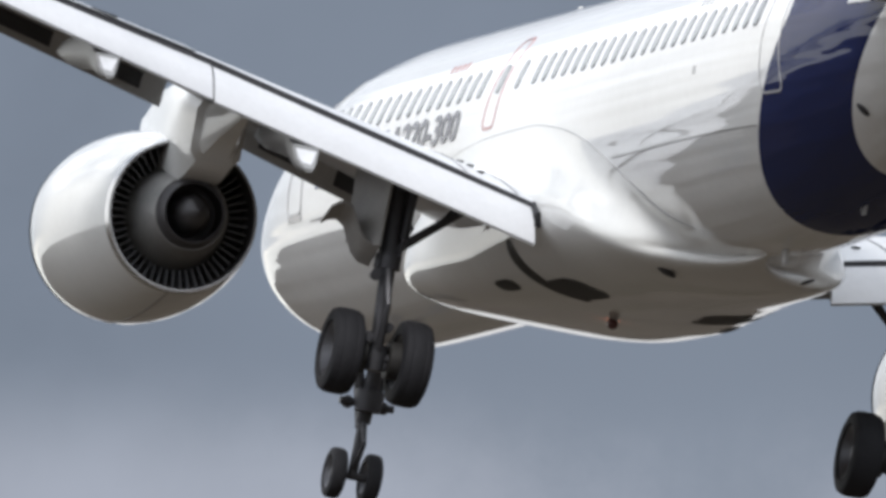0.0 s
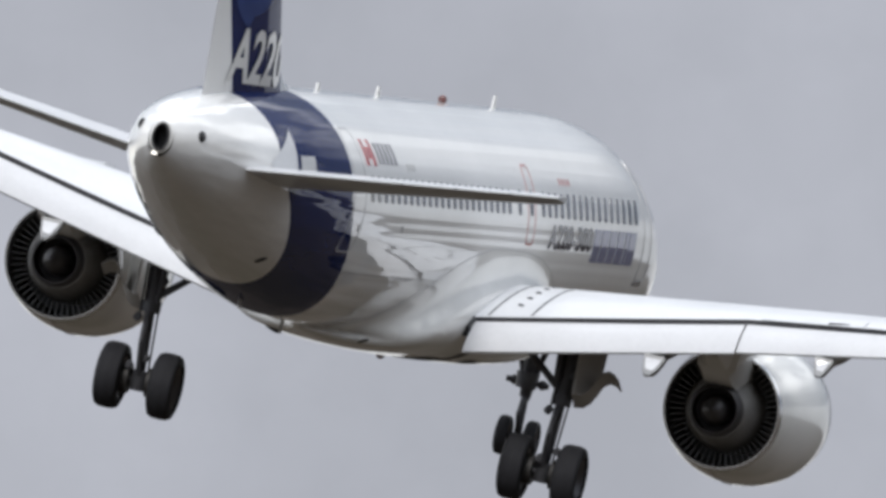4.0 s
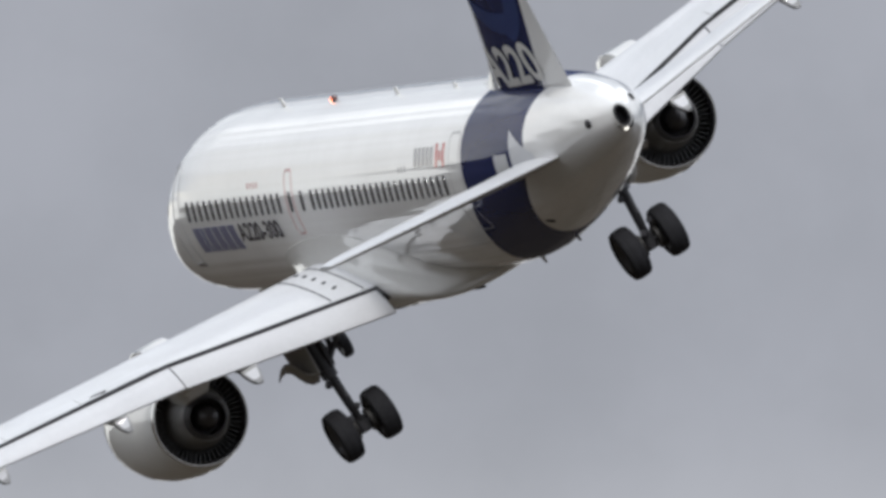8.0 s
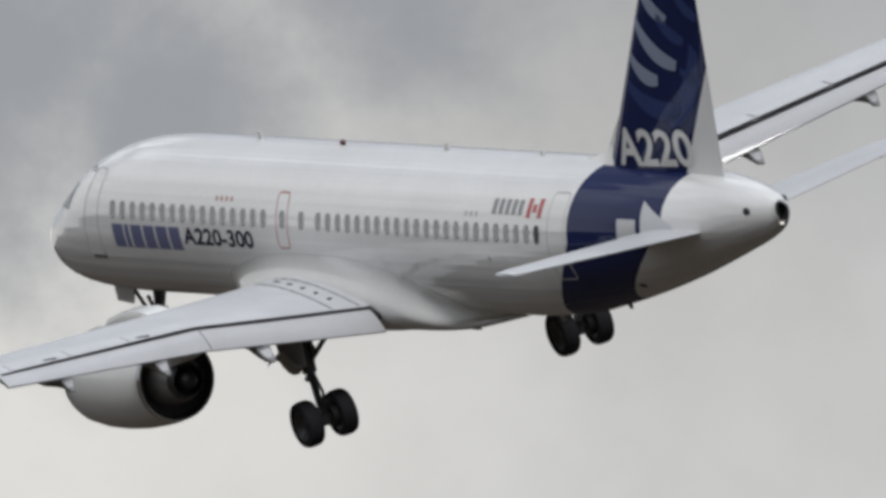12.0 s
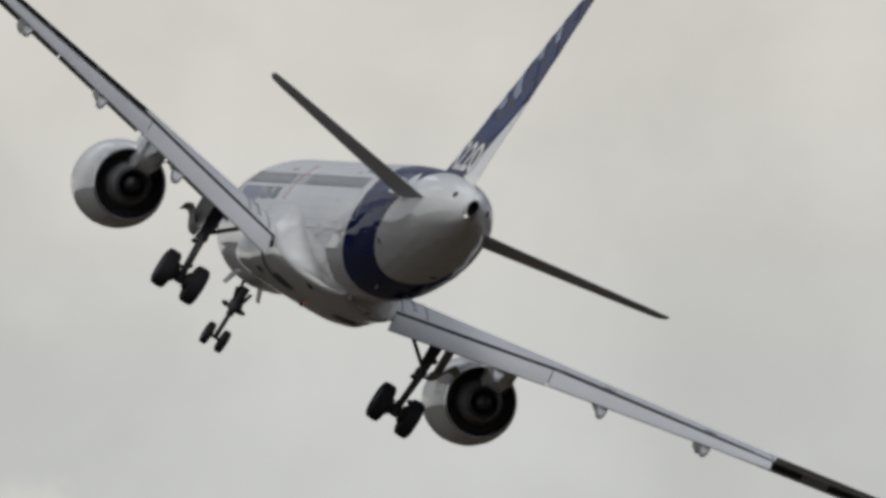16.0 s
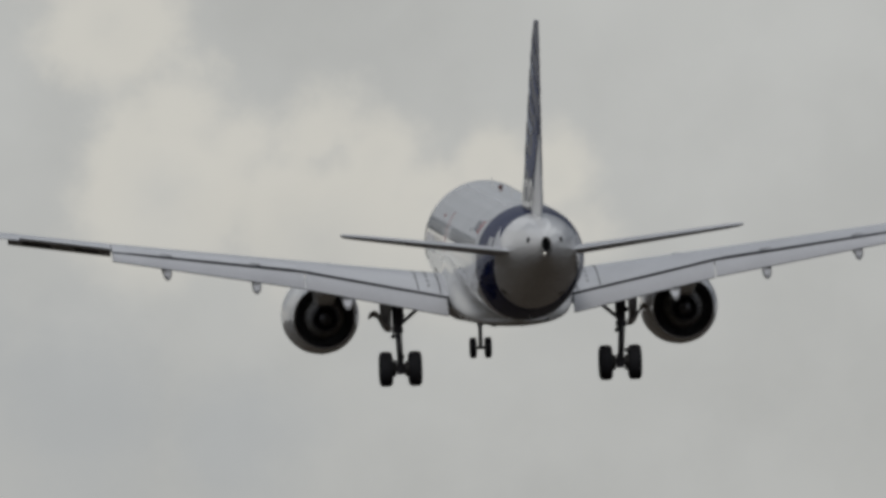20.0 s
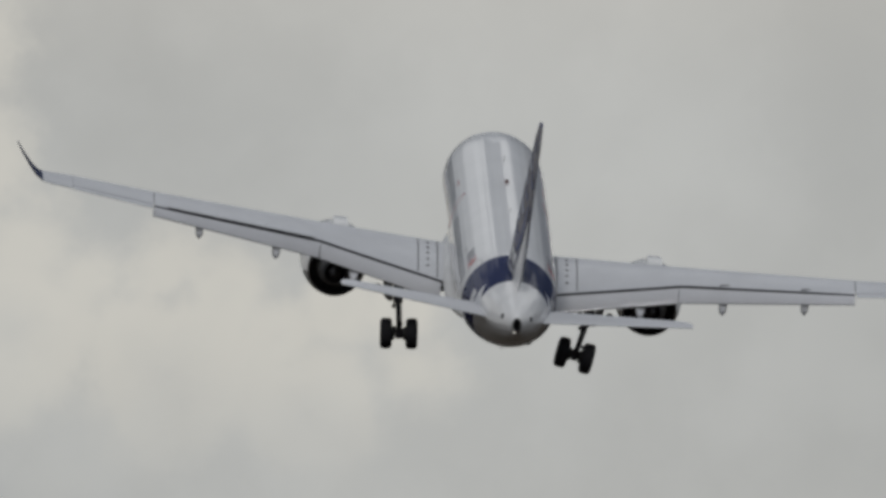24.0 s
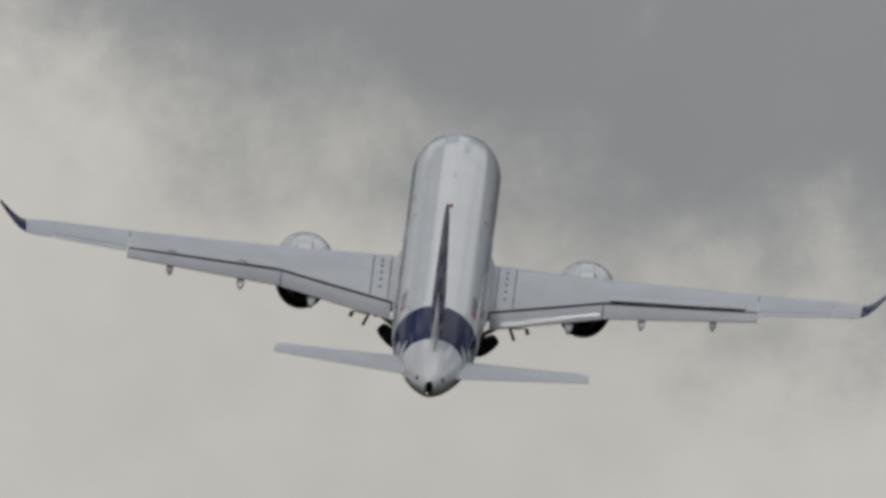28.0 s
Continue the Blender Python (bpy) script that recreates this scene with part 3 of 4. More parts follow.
        for y, top, keel, k in ((gy + 2.4, gz - 0.24, gz - 0.26, 0.05), (gy + 1.7, gz - 0.20, gz - 0.44, 0.70), (gy + 0.8, gz - 0.16, gz - 0.58, 1.0), (gy + 0.1, gz - 0.18, (gz + tz) / 2 - 0.42, 1.0), (ty + 0.12, tz - 0.02, tz - 0.8 * drop, 1.0), (ty - 0.02, tz - 0.03, tz - 0.9 * drop, 1.0), (ty - 0.05, tz - 0.24 * drop, tz - 0.92 * drop, 0.98), (ty + 0.55 * (tipy - ty), tz - 0.56 * drop, tz - 0.98 * drop, 0.78), (tipy - 0.08, tz - 0.86 * drop, tz - 0.99 * drop, 0.34)):
            h = top - keel
            rings.append([(s * x + u * w * k, y, keel + v * h) for u, v in ((-1, 1), (0, 1), (1, 1), (0.92, 0.5), (0.58, 0.14), (0, 0), (-0.58, 0.14), (-0.92, 0.5))])
        f = part("flap_track_fairing", loft(rings), M_TRACK, plane, "canoe-shaped flap track fairing painted dark for shade")
        # the plate starts below the flap edge; the dark band left paints a shadow gap
        mid, end = ty + 0.55 * (tipy - ty), tipy + 0.06 * (ty - tipy)
        top = [(s * x - 0.62 * w, mid, tz - 0.56 * drop + 0.008), (s * x - 0.80 * w, ty - 0.07, tz - 0.26 * drop + 0.008), (s * x + 0.80 * w, ty - 0.07, tz - 0.26 * drop + 0.008), (s * x + 0.62 * w, mid, tz - 0.56 * drop + 0.008), (s * x + 0.22 * w, end, tz - 0.79 * drop + 0.006), (s * x - 0.22 * w, end, tz - 0.79 * drop + 0.006)]
        part("fairing_tail", plate(top, 0.012, (0, 0, 1)), M_FLAP, f, "sloping tail top painted pale as lit", smooth=False)
        part("track_bracket", rod((s * x, gy - 0.1, gz - 0.12), (s * x, ty + 0.15, tz - 0.10), 0.045, 0.035, 8), M_GEAR, f)
    # walkway lines and fasteners on the inner wing
    for x in (2.12, 2.82):
        rr = []
        for k in range(9):
            y = at(x, W_LE_Y) - 0.9 - (at(x, W_LE_Y) - at(x, GAP_Y) - 1.0) * k / 8
            z = wing_top(x, y)
            rr.append([(s * (x - 0.020), y, z + 0.006), (s * (x + 0.020), y, z + 0.006), (s * (x + 0.020), y, z - 0.03), (s * (x - 0.020), y, z - 0.03)])
        part("walkway_line", loft(rr), M_LINE, plane)
    for k in range(5):
        y = 1.75 + 0.62 * k
        z = wing_top(2.47, y)
        bm = bmesh.new()
        bmesh.ops.create_cube(bm, size=1, matrix=Matrix.LocRotScale((s * 2.47, y, z), None, (0.085, 0.26, 0.02)))
        part("anchor_cover", bm, M_LINE, plane)
    return w


def wing_top(x, y):
    le, te = Vector((0, at(x, W_LE_Y), at(x, W_LE_Z))), Vector((0, at(x, GAP_Y), at(x, GAP_Z)))
    c = (te - le).length
    q = min(1.0, max(0.0, (le.y - y) / (le.y - te.y)))
    t, bl = 0.13 - 0.002 * x, 0.075 - 0.004 * x
    yt = t * c * 5 * (0.2969 * math.sqrt(q) - 0.126 * q - 0.3516 * q**2 + 0.2843 * q**3 - 0.1036 * q**4) + bl * q
    return le.z + (te.z - le.z) * q + 0.018 * c * 4 * q * (1 - q) + yt


SLAT = 0.62
AIL_HINGE = ((12.46, -1.38, 0.53), (15.33, -2.31, 1.0))
ailerons = {}


def new_aileron(s):
    """An aileron built about the middle of its hinge."""
    (xa, ya, za), (xb, yb, zb) = AIL_HINGE
    mid = Vector((s * (xa + xb) / 2, (ya + yb) / 2, (za + zb) / 2))
    rings = []
    for (x, y, z), c in (((xa, ya, za), 0.52), ((xb, yb, zb), 0.42)):
        rings.append([Vector(p) - mid for p in section((s * x, y + 0.0, z), (s * x, y - c, z - 0.02), 0.14, 0.008, 0.0)])
    a = part("aileron", loft(rings), M_WING, plane)
    a.location = mid
    ailerons[s] = (a, mid, Vector((s * (xb - xa), yb - ya, zb - za)).normalized())
    return a


spoilers = {}


def spoiler(s, xs):
    """A spoiler panel, hinged at its front edge, painted black below for the shaded hollow."""
    hinge, back = [], []
    for x in xs:
        gy = at(x, GAP_Y)
        hinge.append(Vector((s * x, gy + 0.52, wing_top(x, gy + 0.52) + 0.012)))
        back.append(Vector((s * x, gy - 0.03, wing_top(x, gy) + 0.016)))
    mid = (hinge[0] + hinge[-1]) / 2
    up = Vector((0, 0, 0.018))
    bm = loft([[h - mid, b - mid, b - up * 0.6 - mid, h - up - mid] for h, b in zip(hinge, back)])
    bmesh.ops.recalc_face_normals(bm, faces=bm.faces)
    for f in bm.faces:
        if f.normal.z < 0.3:
            f.material_index = 1
    ob = part("spoiler", bm, [M_WING, M_LINE], plane, "pale grey spoiler panel", smooth=False)
    ob.location = mid
    spoilers.setdefault(s, []).append((ob, mid, (hinge[-1] - hinge[0]).normalized()))


def track_slot(s, x):
    """The dark slot over a flap track, at the back of the wing's upper side."""
    y = at(x, GAP_Y) + 0.16
    z = wing_top(x, y) + 0.012
    bm = bmesh.new()
    bmesh.ops.create_cube(bm, size=1, matrix=Matrix.LocRotScale((s * x, y, z), Euler((0, -s * 0.15, 0)), (0.34, 0.13, 0.03)))
    part("track_slot", bm, M_LINE, plane)


for s in (-1, 1):
    wing(s)
    for xs in ((6.60, 7.5, 8.34), (8.38, 9.3, 10.12), (10.16, 11.0, 11.90)):
        spoiler(s, xs)
    for x in (7.91, 10.71):
        track_slot(s, x)


# ---- engines ----
ENG_X, ENG_Z, ENG_Y = 5.58, -1.94, 4.15


def engine(s):
    c = (s * ENG_X, ENG_Y, ENG_Z)
    outer = [(0.0, 0.955), (0.25, 1.01), (0.7, 1.09), (1.4, 1.17), (2.2, 1.21), (2.9, 1.20), (3.4, 1.15), (3.75, 1.07), (3.92, 0.99), (3.97, 0.93)]
    inner = [(3.92, 0.87), (3.6, 0.83), (3.0, 0.85), (2.2, 0.90), (1.2, 0.93), (0.5, 0.935), (0.0, 0.935)]
    e = part("engine_nacelle", spun(outer + inner + [outer[0]], 64, centre=c), M_WHITE, plane, "white engine nacelle open at the rear")
    part("exhaust_lip", spun([(-0.012, 0.93), (-0.012, 0.962), (0.10, 0.985), (0.11, 0.975), (0.10, 0.925)], 64, centre=c), M_LIP, e, "bare metal exhaust lip")
    part("intake_lip", spun([(3.55, 1.135), (3.76, 1.078), (3.93, 0.995), (3.985, 0.93), (3.94, 0.865), (3.6, 0.825)], 64, centre=c), M_LIP, e)
    part("fan_duct", spun([(0.02, 0.930), (0.6, 0.925), (1.3, 0.90), (1.32, 0.30)], 64, centre=c), M_DUCT, e)
    part("core_cowl", spun([(1.3, 0.70), (0.8, 0.70), (0.3, 0.645), (-0.15, 0.55), (-0.42, 0.462), (-0.42, 0.43), (-0.1, 0.43)], 48, centre=c), M_CORE, e, "heat-stained core cowl")
    part("core_nozzle", spun([(-0.05, 0.44), (-0.42, 0.452), (-0.62, 0.385), (-0.62, 0.365), (-0.2, 0.36), (-0.1, 0.1)], 48, centre=c), M_NOZZLE, e)
    part("exhaust_plug", spun([(-0.1, 0.27), (-0.45, 0.25), (-0.75, 0.17), (-0.92, 0.05), (-0.94, 0.002)], 32, centre=c), M_NOZZLE, e)
    # guide vanes in the fan duct
    bm = bmesh.new()
    vane = [(-0.006, 0.0, 0.66), (0.006, 0.0, 0.66), (0.012, 0.0, 0.925), (-0.012, 0.0, 0.925)]
    tail = [(0.05, 0.34, 0.66), (0.062, 0.34, 0.66), (0.075, 0.34, 0.925), (0.051, 0.34, 0.925)]
    loft([vane, tail], bm)
    first = part("guide_vane", bm, M_VANE, e)
    first.matrix_basis = pose(c[0], c[1] + 0.32, c[2])
    for k in range(1, 54):
        again("guide_vane", first, pose(c[0], c[1] + 0.32, c[2], 0, 360 * k / 54, 0), e)
    # drain mast and the lower split of the cowl
    part("cowl_fin", plate([(s * (ENG_X - 0.62), ENG_Y + 1.2, ENG_Z + 1.0), (s * (ENG_X - 0.62), ENG_Y + 2.2, ENG_Z + 1.0), (s * (ENG_X - 0.85), ENG_Y + 1.3, ENG_Z + 1.28)], 0.03, (s, 0, 0)), M_WHITE, e)
    rr = []
    for k in range(12):
        a = 0.02 + 3.4 * k / 11
        r = smooth_at(a, [p[0] for p in outer], [p[1] for p in outer])
        rr.append([(c[0] - 0.015, c[1] + a, c[2] - r - 0.004), (c[0] + 0.015, c[1] + a, c[2] - r - 0.004), (c[0] + 0.015, c[1] + a, c[2] - r + 0.03), (c[0] - 0.015, c[1] + a, c[2] - r + 0.03)])
    part("cowl_seam", loft(rr), M_GEARPALE, e)
    # pylon, from over the nacelle down into the duct and back under the wing
    rings = []
    for y, half, top, bot in ((7.3, 0.05, -0.86, -0.95), (6.6, 0.18, -0.50, -1.1), (5.6, 0.28, -0.30, -1.3), (4.6, 0.33, -0.25, -1.55), (3.9, 0.34, -0.35, -1.58), (3.4, 0.34, -0.50, -1.50), (2.95, 0.33, -0.58, -1.36), (2.88, 0.24, -0.62, -1.26), (2.3, 0.16, -0.64, -1.05), (1.6, 0.06, -0.62, -0.86)):
        cx = s * ENG_X
        rings.append([(cx + half * u, y, bot + (top - bot) * v) for u, v in ((-0.7, 0), (0.7, 0), (1, 0.15), (1, 0.85), (0.8, 1), (-0.8, 1), (-1, 0.85), (-1, 0.15))])
    part("pylon", loft(rings), M_WHITE, e, "white engine pylon")
    return e


for s in (-1, 1):
    engine(s)


# ---- tail ----
def fin():
    rings = []
    z0, z1 = 1.3, 7.74
    for k in range(12):
        q = k / 11
        z = z0 + (z1 - z0) * q
        ley = -9.55 - (z - 1.6) * 0.90 if z > 2.0 else -9.91 + (2.0 - z) * 1.6
        tey = FIN_TE[0] + (z - 1.61) * FIN_TE[1]
        if k == 11:
            ley -= 0.35
        c = ley - tey
        ring = []
        for i in range(28):
            a = 2 * math.pi * i / 28
            x = 0.5 - 0.5 * math.cos(a)
            t = 0.105 * c * 5 * (0.2969 * math.sqrt(x) - 0.126 * x - 0.3516 * x**2 + 0.2843 * x**3 - 0.1015 * x**4)
            ring.append((math.copysign(t, math.sin(a)) if 0 < i < 28 and i != 14 else 0.0, ley - c * x, z))
        rings.append(ring)
    f = part("fin", loft(rings), M_FIN, plane, "navy tail fin with a pale swirl and a white rear corner")
    return f


FIN_TE = (-15.25, -0.24)


def dorsal_fillet():
    """The white fairing that leads from the crown into the fin's front edge."""
    rings = []
    for y, top, w in ((-8.4, 1.925, 0.01), (-8.9, 1.98, 0.05), (-9.4, 2.08, 0.09), (-9.8, 2.24, 0.11), (-10.15, 2.48, 0.11), (-10.45, 2.75, 0.08), (-10.72, 3.0, 0.03)):
        rings.append([(-2.2 * w, y, 1.86), (-1.2 * w, y, 1.86 + 0.45 * (top - 1.86)), (-0.5 * w, y, top - 0.02), (0, y, top), (0.5 * w, y, top - 0.02), (1.2 * w, y, 1.86 + 0.45 * (top - 1.86)), (2.2 * w, y, 1.86)])
    part("dorsal_fillet", loft(rings), M_WHITE, plane, "white fillet at the foot of the fin")


dorsal_fillet()


def fin_paint():
    m = material("fin paint", NAVY, 0.2, 0, 0.05, 2.0, 0, 0.38, 0.1)
    nt = m.node_tree
    b = nt.nodes["Principled BSDF"]
    navy = b.inputs["Base Color"].links[0].from_socket
    co = nt.nodes.new("ShaderNodeTexCoord")
    sep = nt.nodes.new("ShaderNodeSeparateXYZ")
    nt.links.new(co.outputs["Object"], sep.inputs[0])
    n1 = nt.nodes.new("ShaderNodeMath")
    n1.operation = "MULTIPLY_ADD"
    nt.links.new(sep.outputs[2], n1.inputs[0])
    n1.inputs[1].default_value, n1.inputs[2].default_value = -0.85, -13.64 + 0.85 * 1.64
    n1b = nt.nodes.new("ShaderNodeMath")
    n1b.operation = "LESS_THAN"
    nt.links.new(sep.outputs[1], n1b.inputs[0])
    nt.links.new(n1.outputs[0], n1b.inputs[1])
    mix = nt.nodes.new("ShaderNodeMix")
    mix.data_type = "RGBA"
    nt.links.new(n1b.outputs[0], mix.inputs[0])
    nt.links.new(navy, mix.inputs[6])
    mix.inputs[7].default_value = (0.78, 0.78, 0.78, 1)
    nt.links.new(mix.outputs[2], b.inputs["Base Color"])
    return m


M_FIN = fin_paint()
fin()


tailplanes = []


def tailplane(s):
    rings = []
    for x, ly, ty, z, tk in ((0.5, -12.4, -15.30, 0.60, 0.11), (1.0, -12.65, -15.36, 0.67, 0.11), (3.4, -13.75, -15.82, 0.98, 0.11), (5.7, -14.80, -16.25, 1.28, 0.11), (6.05, -15.05, -16.30, 1.32, 0.10), (6.17, -15.45, -16.28, 1.335, 0.09)):
        rings.append(section((s * x, ly, z + 0.01 - 0.052 * (ly - ty)), (s * x, ty, z), tk, 0.012, 0.0))
    tailplanes.append(part("tailplane", loft(rings), M_WING, plane, "pale grey tailplane"))
    # pale plates that close the slot round the tailplane root
    for y0, y1, zs in ((-12.05, -12.85, (0.50, 1.02, 0.50, 1.00)), (-13.05, -14.35, (0.62, 1.38, 0.66, 0.86))):
        rr = []
        for k in range(6):
            q = k / 5
            y = y0 + (y1 - y0) * q
            lo, hi = zs[0] + (zs[2] - zs[0]) * q, zs[1] + (zs[3] - zs[1]) * q
            rr.append([(s * hull_x(y, lo + (hi - lo) * i / 4, 0.012), y, lo + (hi - lo) * i / 4) for i in range(5)])
        part("root_plate", loft(rr, closed=False), M_WING, plane, "pale plate by the tailplane root")


for s in (-1, 1):
    tailplane(s)


def tail_end():
    ring = lambda y, u, v: [(u * math.cos(2 * math.pi * i / 32), y + 0.03 * math.sin(2 * math.pi * i / 32), 0.94 + v * math.sin(2 * math.pi * i / 32)) for i in range(32)]
    part("tail_ring", loft([ring(-17.60, 0.195, 0.285), ring(-17.69, 0.185, 0.27), ring(-17.72, 0.155, 0.235), ring(-17.70, 0.130, 0.215)], caps=False), M_WHITE, plane)
    rings = [ring(*q) for q in ((-17.40, 0.145, 0.225), (-17.74, 0.142, 0.222), (-17.80, 0.135, 0.212), (-17.80, 0.118, 0.196), (-17.45, 0.11, 0.185), (-16.9, 0.105, 0.18))]
    bm = loft(rings)
    part("exhaust_pipe", bm, M_LINE, plane, "dark tail exhaust pipe")
    for s in (-1, 1):
        bm = bmesh.new()
        bmesh.ops.create_uvsphere(bm, u_segments=14, v_segments=8, radius=0.11, matrix=Matrix.LocRotScale((s * hull_x(-16.95, 1.05, -0.03), -16.95, 1.05), None, (0.6, 1.3, 0.9)))
        part("vent", bm, M_LINE, plane)
    bm = bmesh.new()
    bmesh.ops.create_uvsphere(bm, u_segments=14, v_segments=8, radius=0.042, matrix=Matrix.LocRotScale((-0.05, -17.70, 0.665), None, (1.2, 1, 0.7)))
    part("tail_lamp", bm, M_LAMP, plane, "white tail lamp")


tail_end()


def static_wicks():
    """Thin discharge wicks on the trailing edges of tailplane and wing tips."""
    for s in (-1, 1):
        for x, y, z in ((3.6, -15.86, 1.01), (4.5, -16.03, 1.13), (5.4, -16.19, 1.24), (15.6, -2.76, 1.03), (16.1, -2.93, 1.12)):
            part("static_wick", rod((s * x, y, z), (s * x, y - 0.16, z - 0.01), 0.008, 0.005, 6), M_LINE, plane)


static_wicks()


# ---- windows, doors, lettering ----
def windows():
    rows = [13.67 - 0.527 * k for k in range(16)] + [4.78, 3.79] + [2.91 - 0.509 * k for k in range(23)]
    bm = bmesh.new()
    ring = [(0.0, 0.140 * math.copysign(abs(math.cos(a)) ** 0.8, math.cos(a)), 0.212 * math.copysign(abs(math.sin(a)) ** 0.8, math.sin(a))) for a in [2 * math.pi * i / 16 for i in range(16)]]
    loft([[(-0.02, y * 1.0, z) for x, y, z in ring], [(0.006, y, z) for x, y, z in ring]], bm)
    first = part("cabin_window", bm, M_GLASS, fus)
    done = False
    for s in (-1, 1):
        for y in rows:
            z = 0.63
            x = hull_x(y, z)
            dz = (hull_x(y, z + 0.05) - hull_x(y, z - 0.05)) / 0.1
            m = pose(s * x, y, z) @ pose(0, 0, 0, 0, 0, 180 if s < 0 else 0) @ pose(0, 0, 0, 0, math.degrees(math.atan(dz)), 0)
            if not done:
                first.matrix_basis = m
                done = True
            else:
                again("cabin_window", first, m, fus)


windows()


def door_outline(y0, y1, z0, z1, s, mat, w=0.03):
    """A thin rounded frame lying on the hull."""
    pts = []
    r = 0.14
    for cy, cz, a0 in ((y1 - r, z1 - r, 0), (y0 + r, z1 - r, 90), (y0 + r, z0 + r, 180), (y1 - r, z0 + r, 270)):
        for k in range(5):
            a = radians(a0 + 22.5 * k)
            pts.append((cy + r * math.cos(a), cz + r * math.sin(a), math.cos(a), math.sin(a)))
    fine = []
    for i, p in enumerate(pts):
        q = pts[(i + 1) % len(pts)]
        n = 8 if (abs(p[0] - q[0]) + abs(p[1] - q[1])) > 0.3 else 1
        for k in range(n):
            fine.append([p[j] + (q[j] - p[j]) * k / n for j in range(4)])
    rings = []
    for y, z, u, v in fine + fine[:1]:
        a, b = (y, z), (y - u * w, z - v * w)
        rings.append([(s * hull_x(*a, 0.008), *a), (s * hull_x(*b, 0.008), *b), (s * hull_x(*b, -0.02), *b), (s * hull_x(*a, -0.02), *a)])
    return part("door_outline", loft(rings, caps=False), mat, fus)


def lower_edge(y0, y1, z, s):
    """A dark strip that paints the shading along a door's lower edge."""
    rr = [[(s * hull_x(yy, zz, o), yy, zz) for zz, o in ((z, 0.010), (z - 0.08, 0.010), (z - 0.08, -0.02), (z, -0.02))] for yy in np.linspace(y0, y1, 5)]
    part("door_edge_shade", loft(rr), M_MARK, fus)


def small_marks(y, z, s, n, mat):
    """A few small stencilled marks, too small to read."""
    for k in range(n):
        a = y - 0.26 * k
        rr = [[(s * hull_x(yy, zz, o), yy, zz) for yy, o in ((a, 0.008), (a - 0.11, 0.008), (a - 0.11, -0.02), (a, -0.02))] for zz in (z, z + 0.05, z + 0.10)]
        part("stencil_mark", loft(rr), mat, fus)


def hatch_edge(s):
    """The dark rim of a small hatch high beside the cockpit."""
    rr = [[(s * hull_x(yy, zz, o), yy, zz) for zz, o in ((1.34, 0.010), (1.28, 0.010), (1.28, -0.02), (1.34, -0.02))] for yy in np.linspace(15.55, 16.15, 5)]
    part("hatch_rim", loft(rr), M_MARK, fus)


for s in (-1, 1):
    small_marks(8.3, 0.95, s, 4, M_PINK)
    small_marks(-4.6, 0.95, s, 3, M_FAINT)
    small_marks(-5.7, -0.02, s, 1, M_FAINT)
    door_outline(14.50, 15.30, -0.50, 1.40, s, M_FAINT, 0.025)
    lower_edge(14.55, 15.25, -0.50, s)
    door_outline(-9.62, -8.80, -0.45, 1.50, s, M_FAINT, 0.028)
    door_outline(4.48, 5.10, -0.05, 1.22, s, M_PINK, 0.042)
    hatch_edge(s)


def lettering(text, width, height):
    """Letters as a flat mesh, fitted to a width and height, x to the right and y up."""
    cu = bpy.data.curves.new("lettering", "FONT")
    cu.body, cu.size, cu.offset, cu.resolution_u = text, 1.0, 0.026, 4
    ob = bpy.data.objects.new("lettering", cu)
    scene.collection.objects.link(ob)
    bpy.context.view_layer.update()
    me = bpy.data.meshes.new_from_object(ob)
    bpy.data.objects.remove(ob)
    xs, ys = [v.co.x for v in me.vertices], [v.co.y for v in me.vertices]
    for v in me.vertices:
        v.co.x = (v.co.x - min(xs)) / (max(xs) - min(xs)) * width
        v.co.y = (v.co.y - min(ys)) / (max(ys) - min(ys)) * height
    return me


def letters_on_hull():
    for s in (-1, 1):
        me = lettering("A220-300", 3.66, 0.41)
        bm = bmesh.new()
        bm.from_mesh(me)
        bmesh.ops.subdivide_edges(bm, edges=[e for e in bm.edges if e.calc_length() > 0.25], cuts=1)
        for v in bm.verts:
            y = 10.05 - v.co.x if s < 0 else 6.39 + v.co.x
            z = -0.08 + v.co.y
            v.co = (s * hull_x(y, z, 0.012), y, z)
        part("type_lettering", bm, M_LETTER, fus)
        # the maker's name is left as plain bars
        for y, w in ((13.74, 0.56), (13.10, 0.22), (12.78, 0.56), (12.12, 0.56), (11.46, 0.58), (10.78, 0.56)):
            rr = []
            for q in range(6):
                z = -0.24 + 0.55 * q / 5
                rr.append([(s * hull_x(yy, z, o), yy, z) for yy, o in ((y, 0.008), (y - w / 2, 0.008), (y - w, 0.008), (y - w, -0.02), (y, -0.02))])
            part("name_bar", loft(rr), M_BRAND, fus)
        # registration bars and a flag
        for k in range(5):
            y = -5.95 - 0.33 * k
            rr = [[(s * hull_x(yy, z, o), yy, z) for yy, o in ((y, 0.01), (y - 0.2, 0.01), (y - 0.2, -0.02), (y, -0.02))] for z in (1.02, 1.12, 1.22, 1.32)]
            part("registration_bar", loft(rr), M_MARK, fus)
        for y, w in ((-7.70, 0.2), (-8.25, 0.2), (-7.98, 0.18)):
            z0, z1 = (0.98, 1.36) if w == 0.2 else (1.09, 1.25)
            rr = [[(s * hull_x(yy, z, o), yy, z) for yy, o in ((y, 0.01), (y - w, 0.01), (y - w, -0.02), (y, -0.02))] for z in np.linspace(z0, z1, 4)]
            part("flag_field", loft(rr), M_RED, fus)


letters_on_hull()


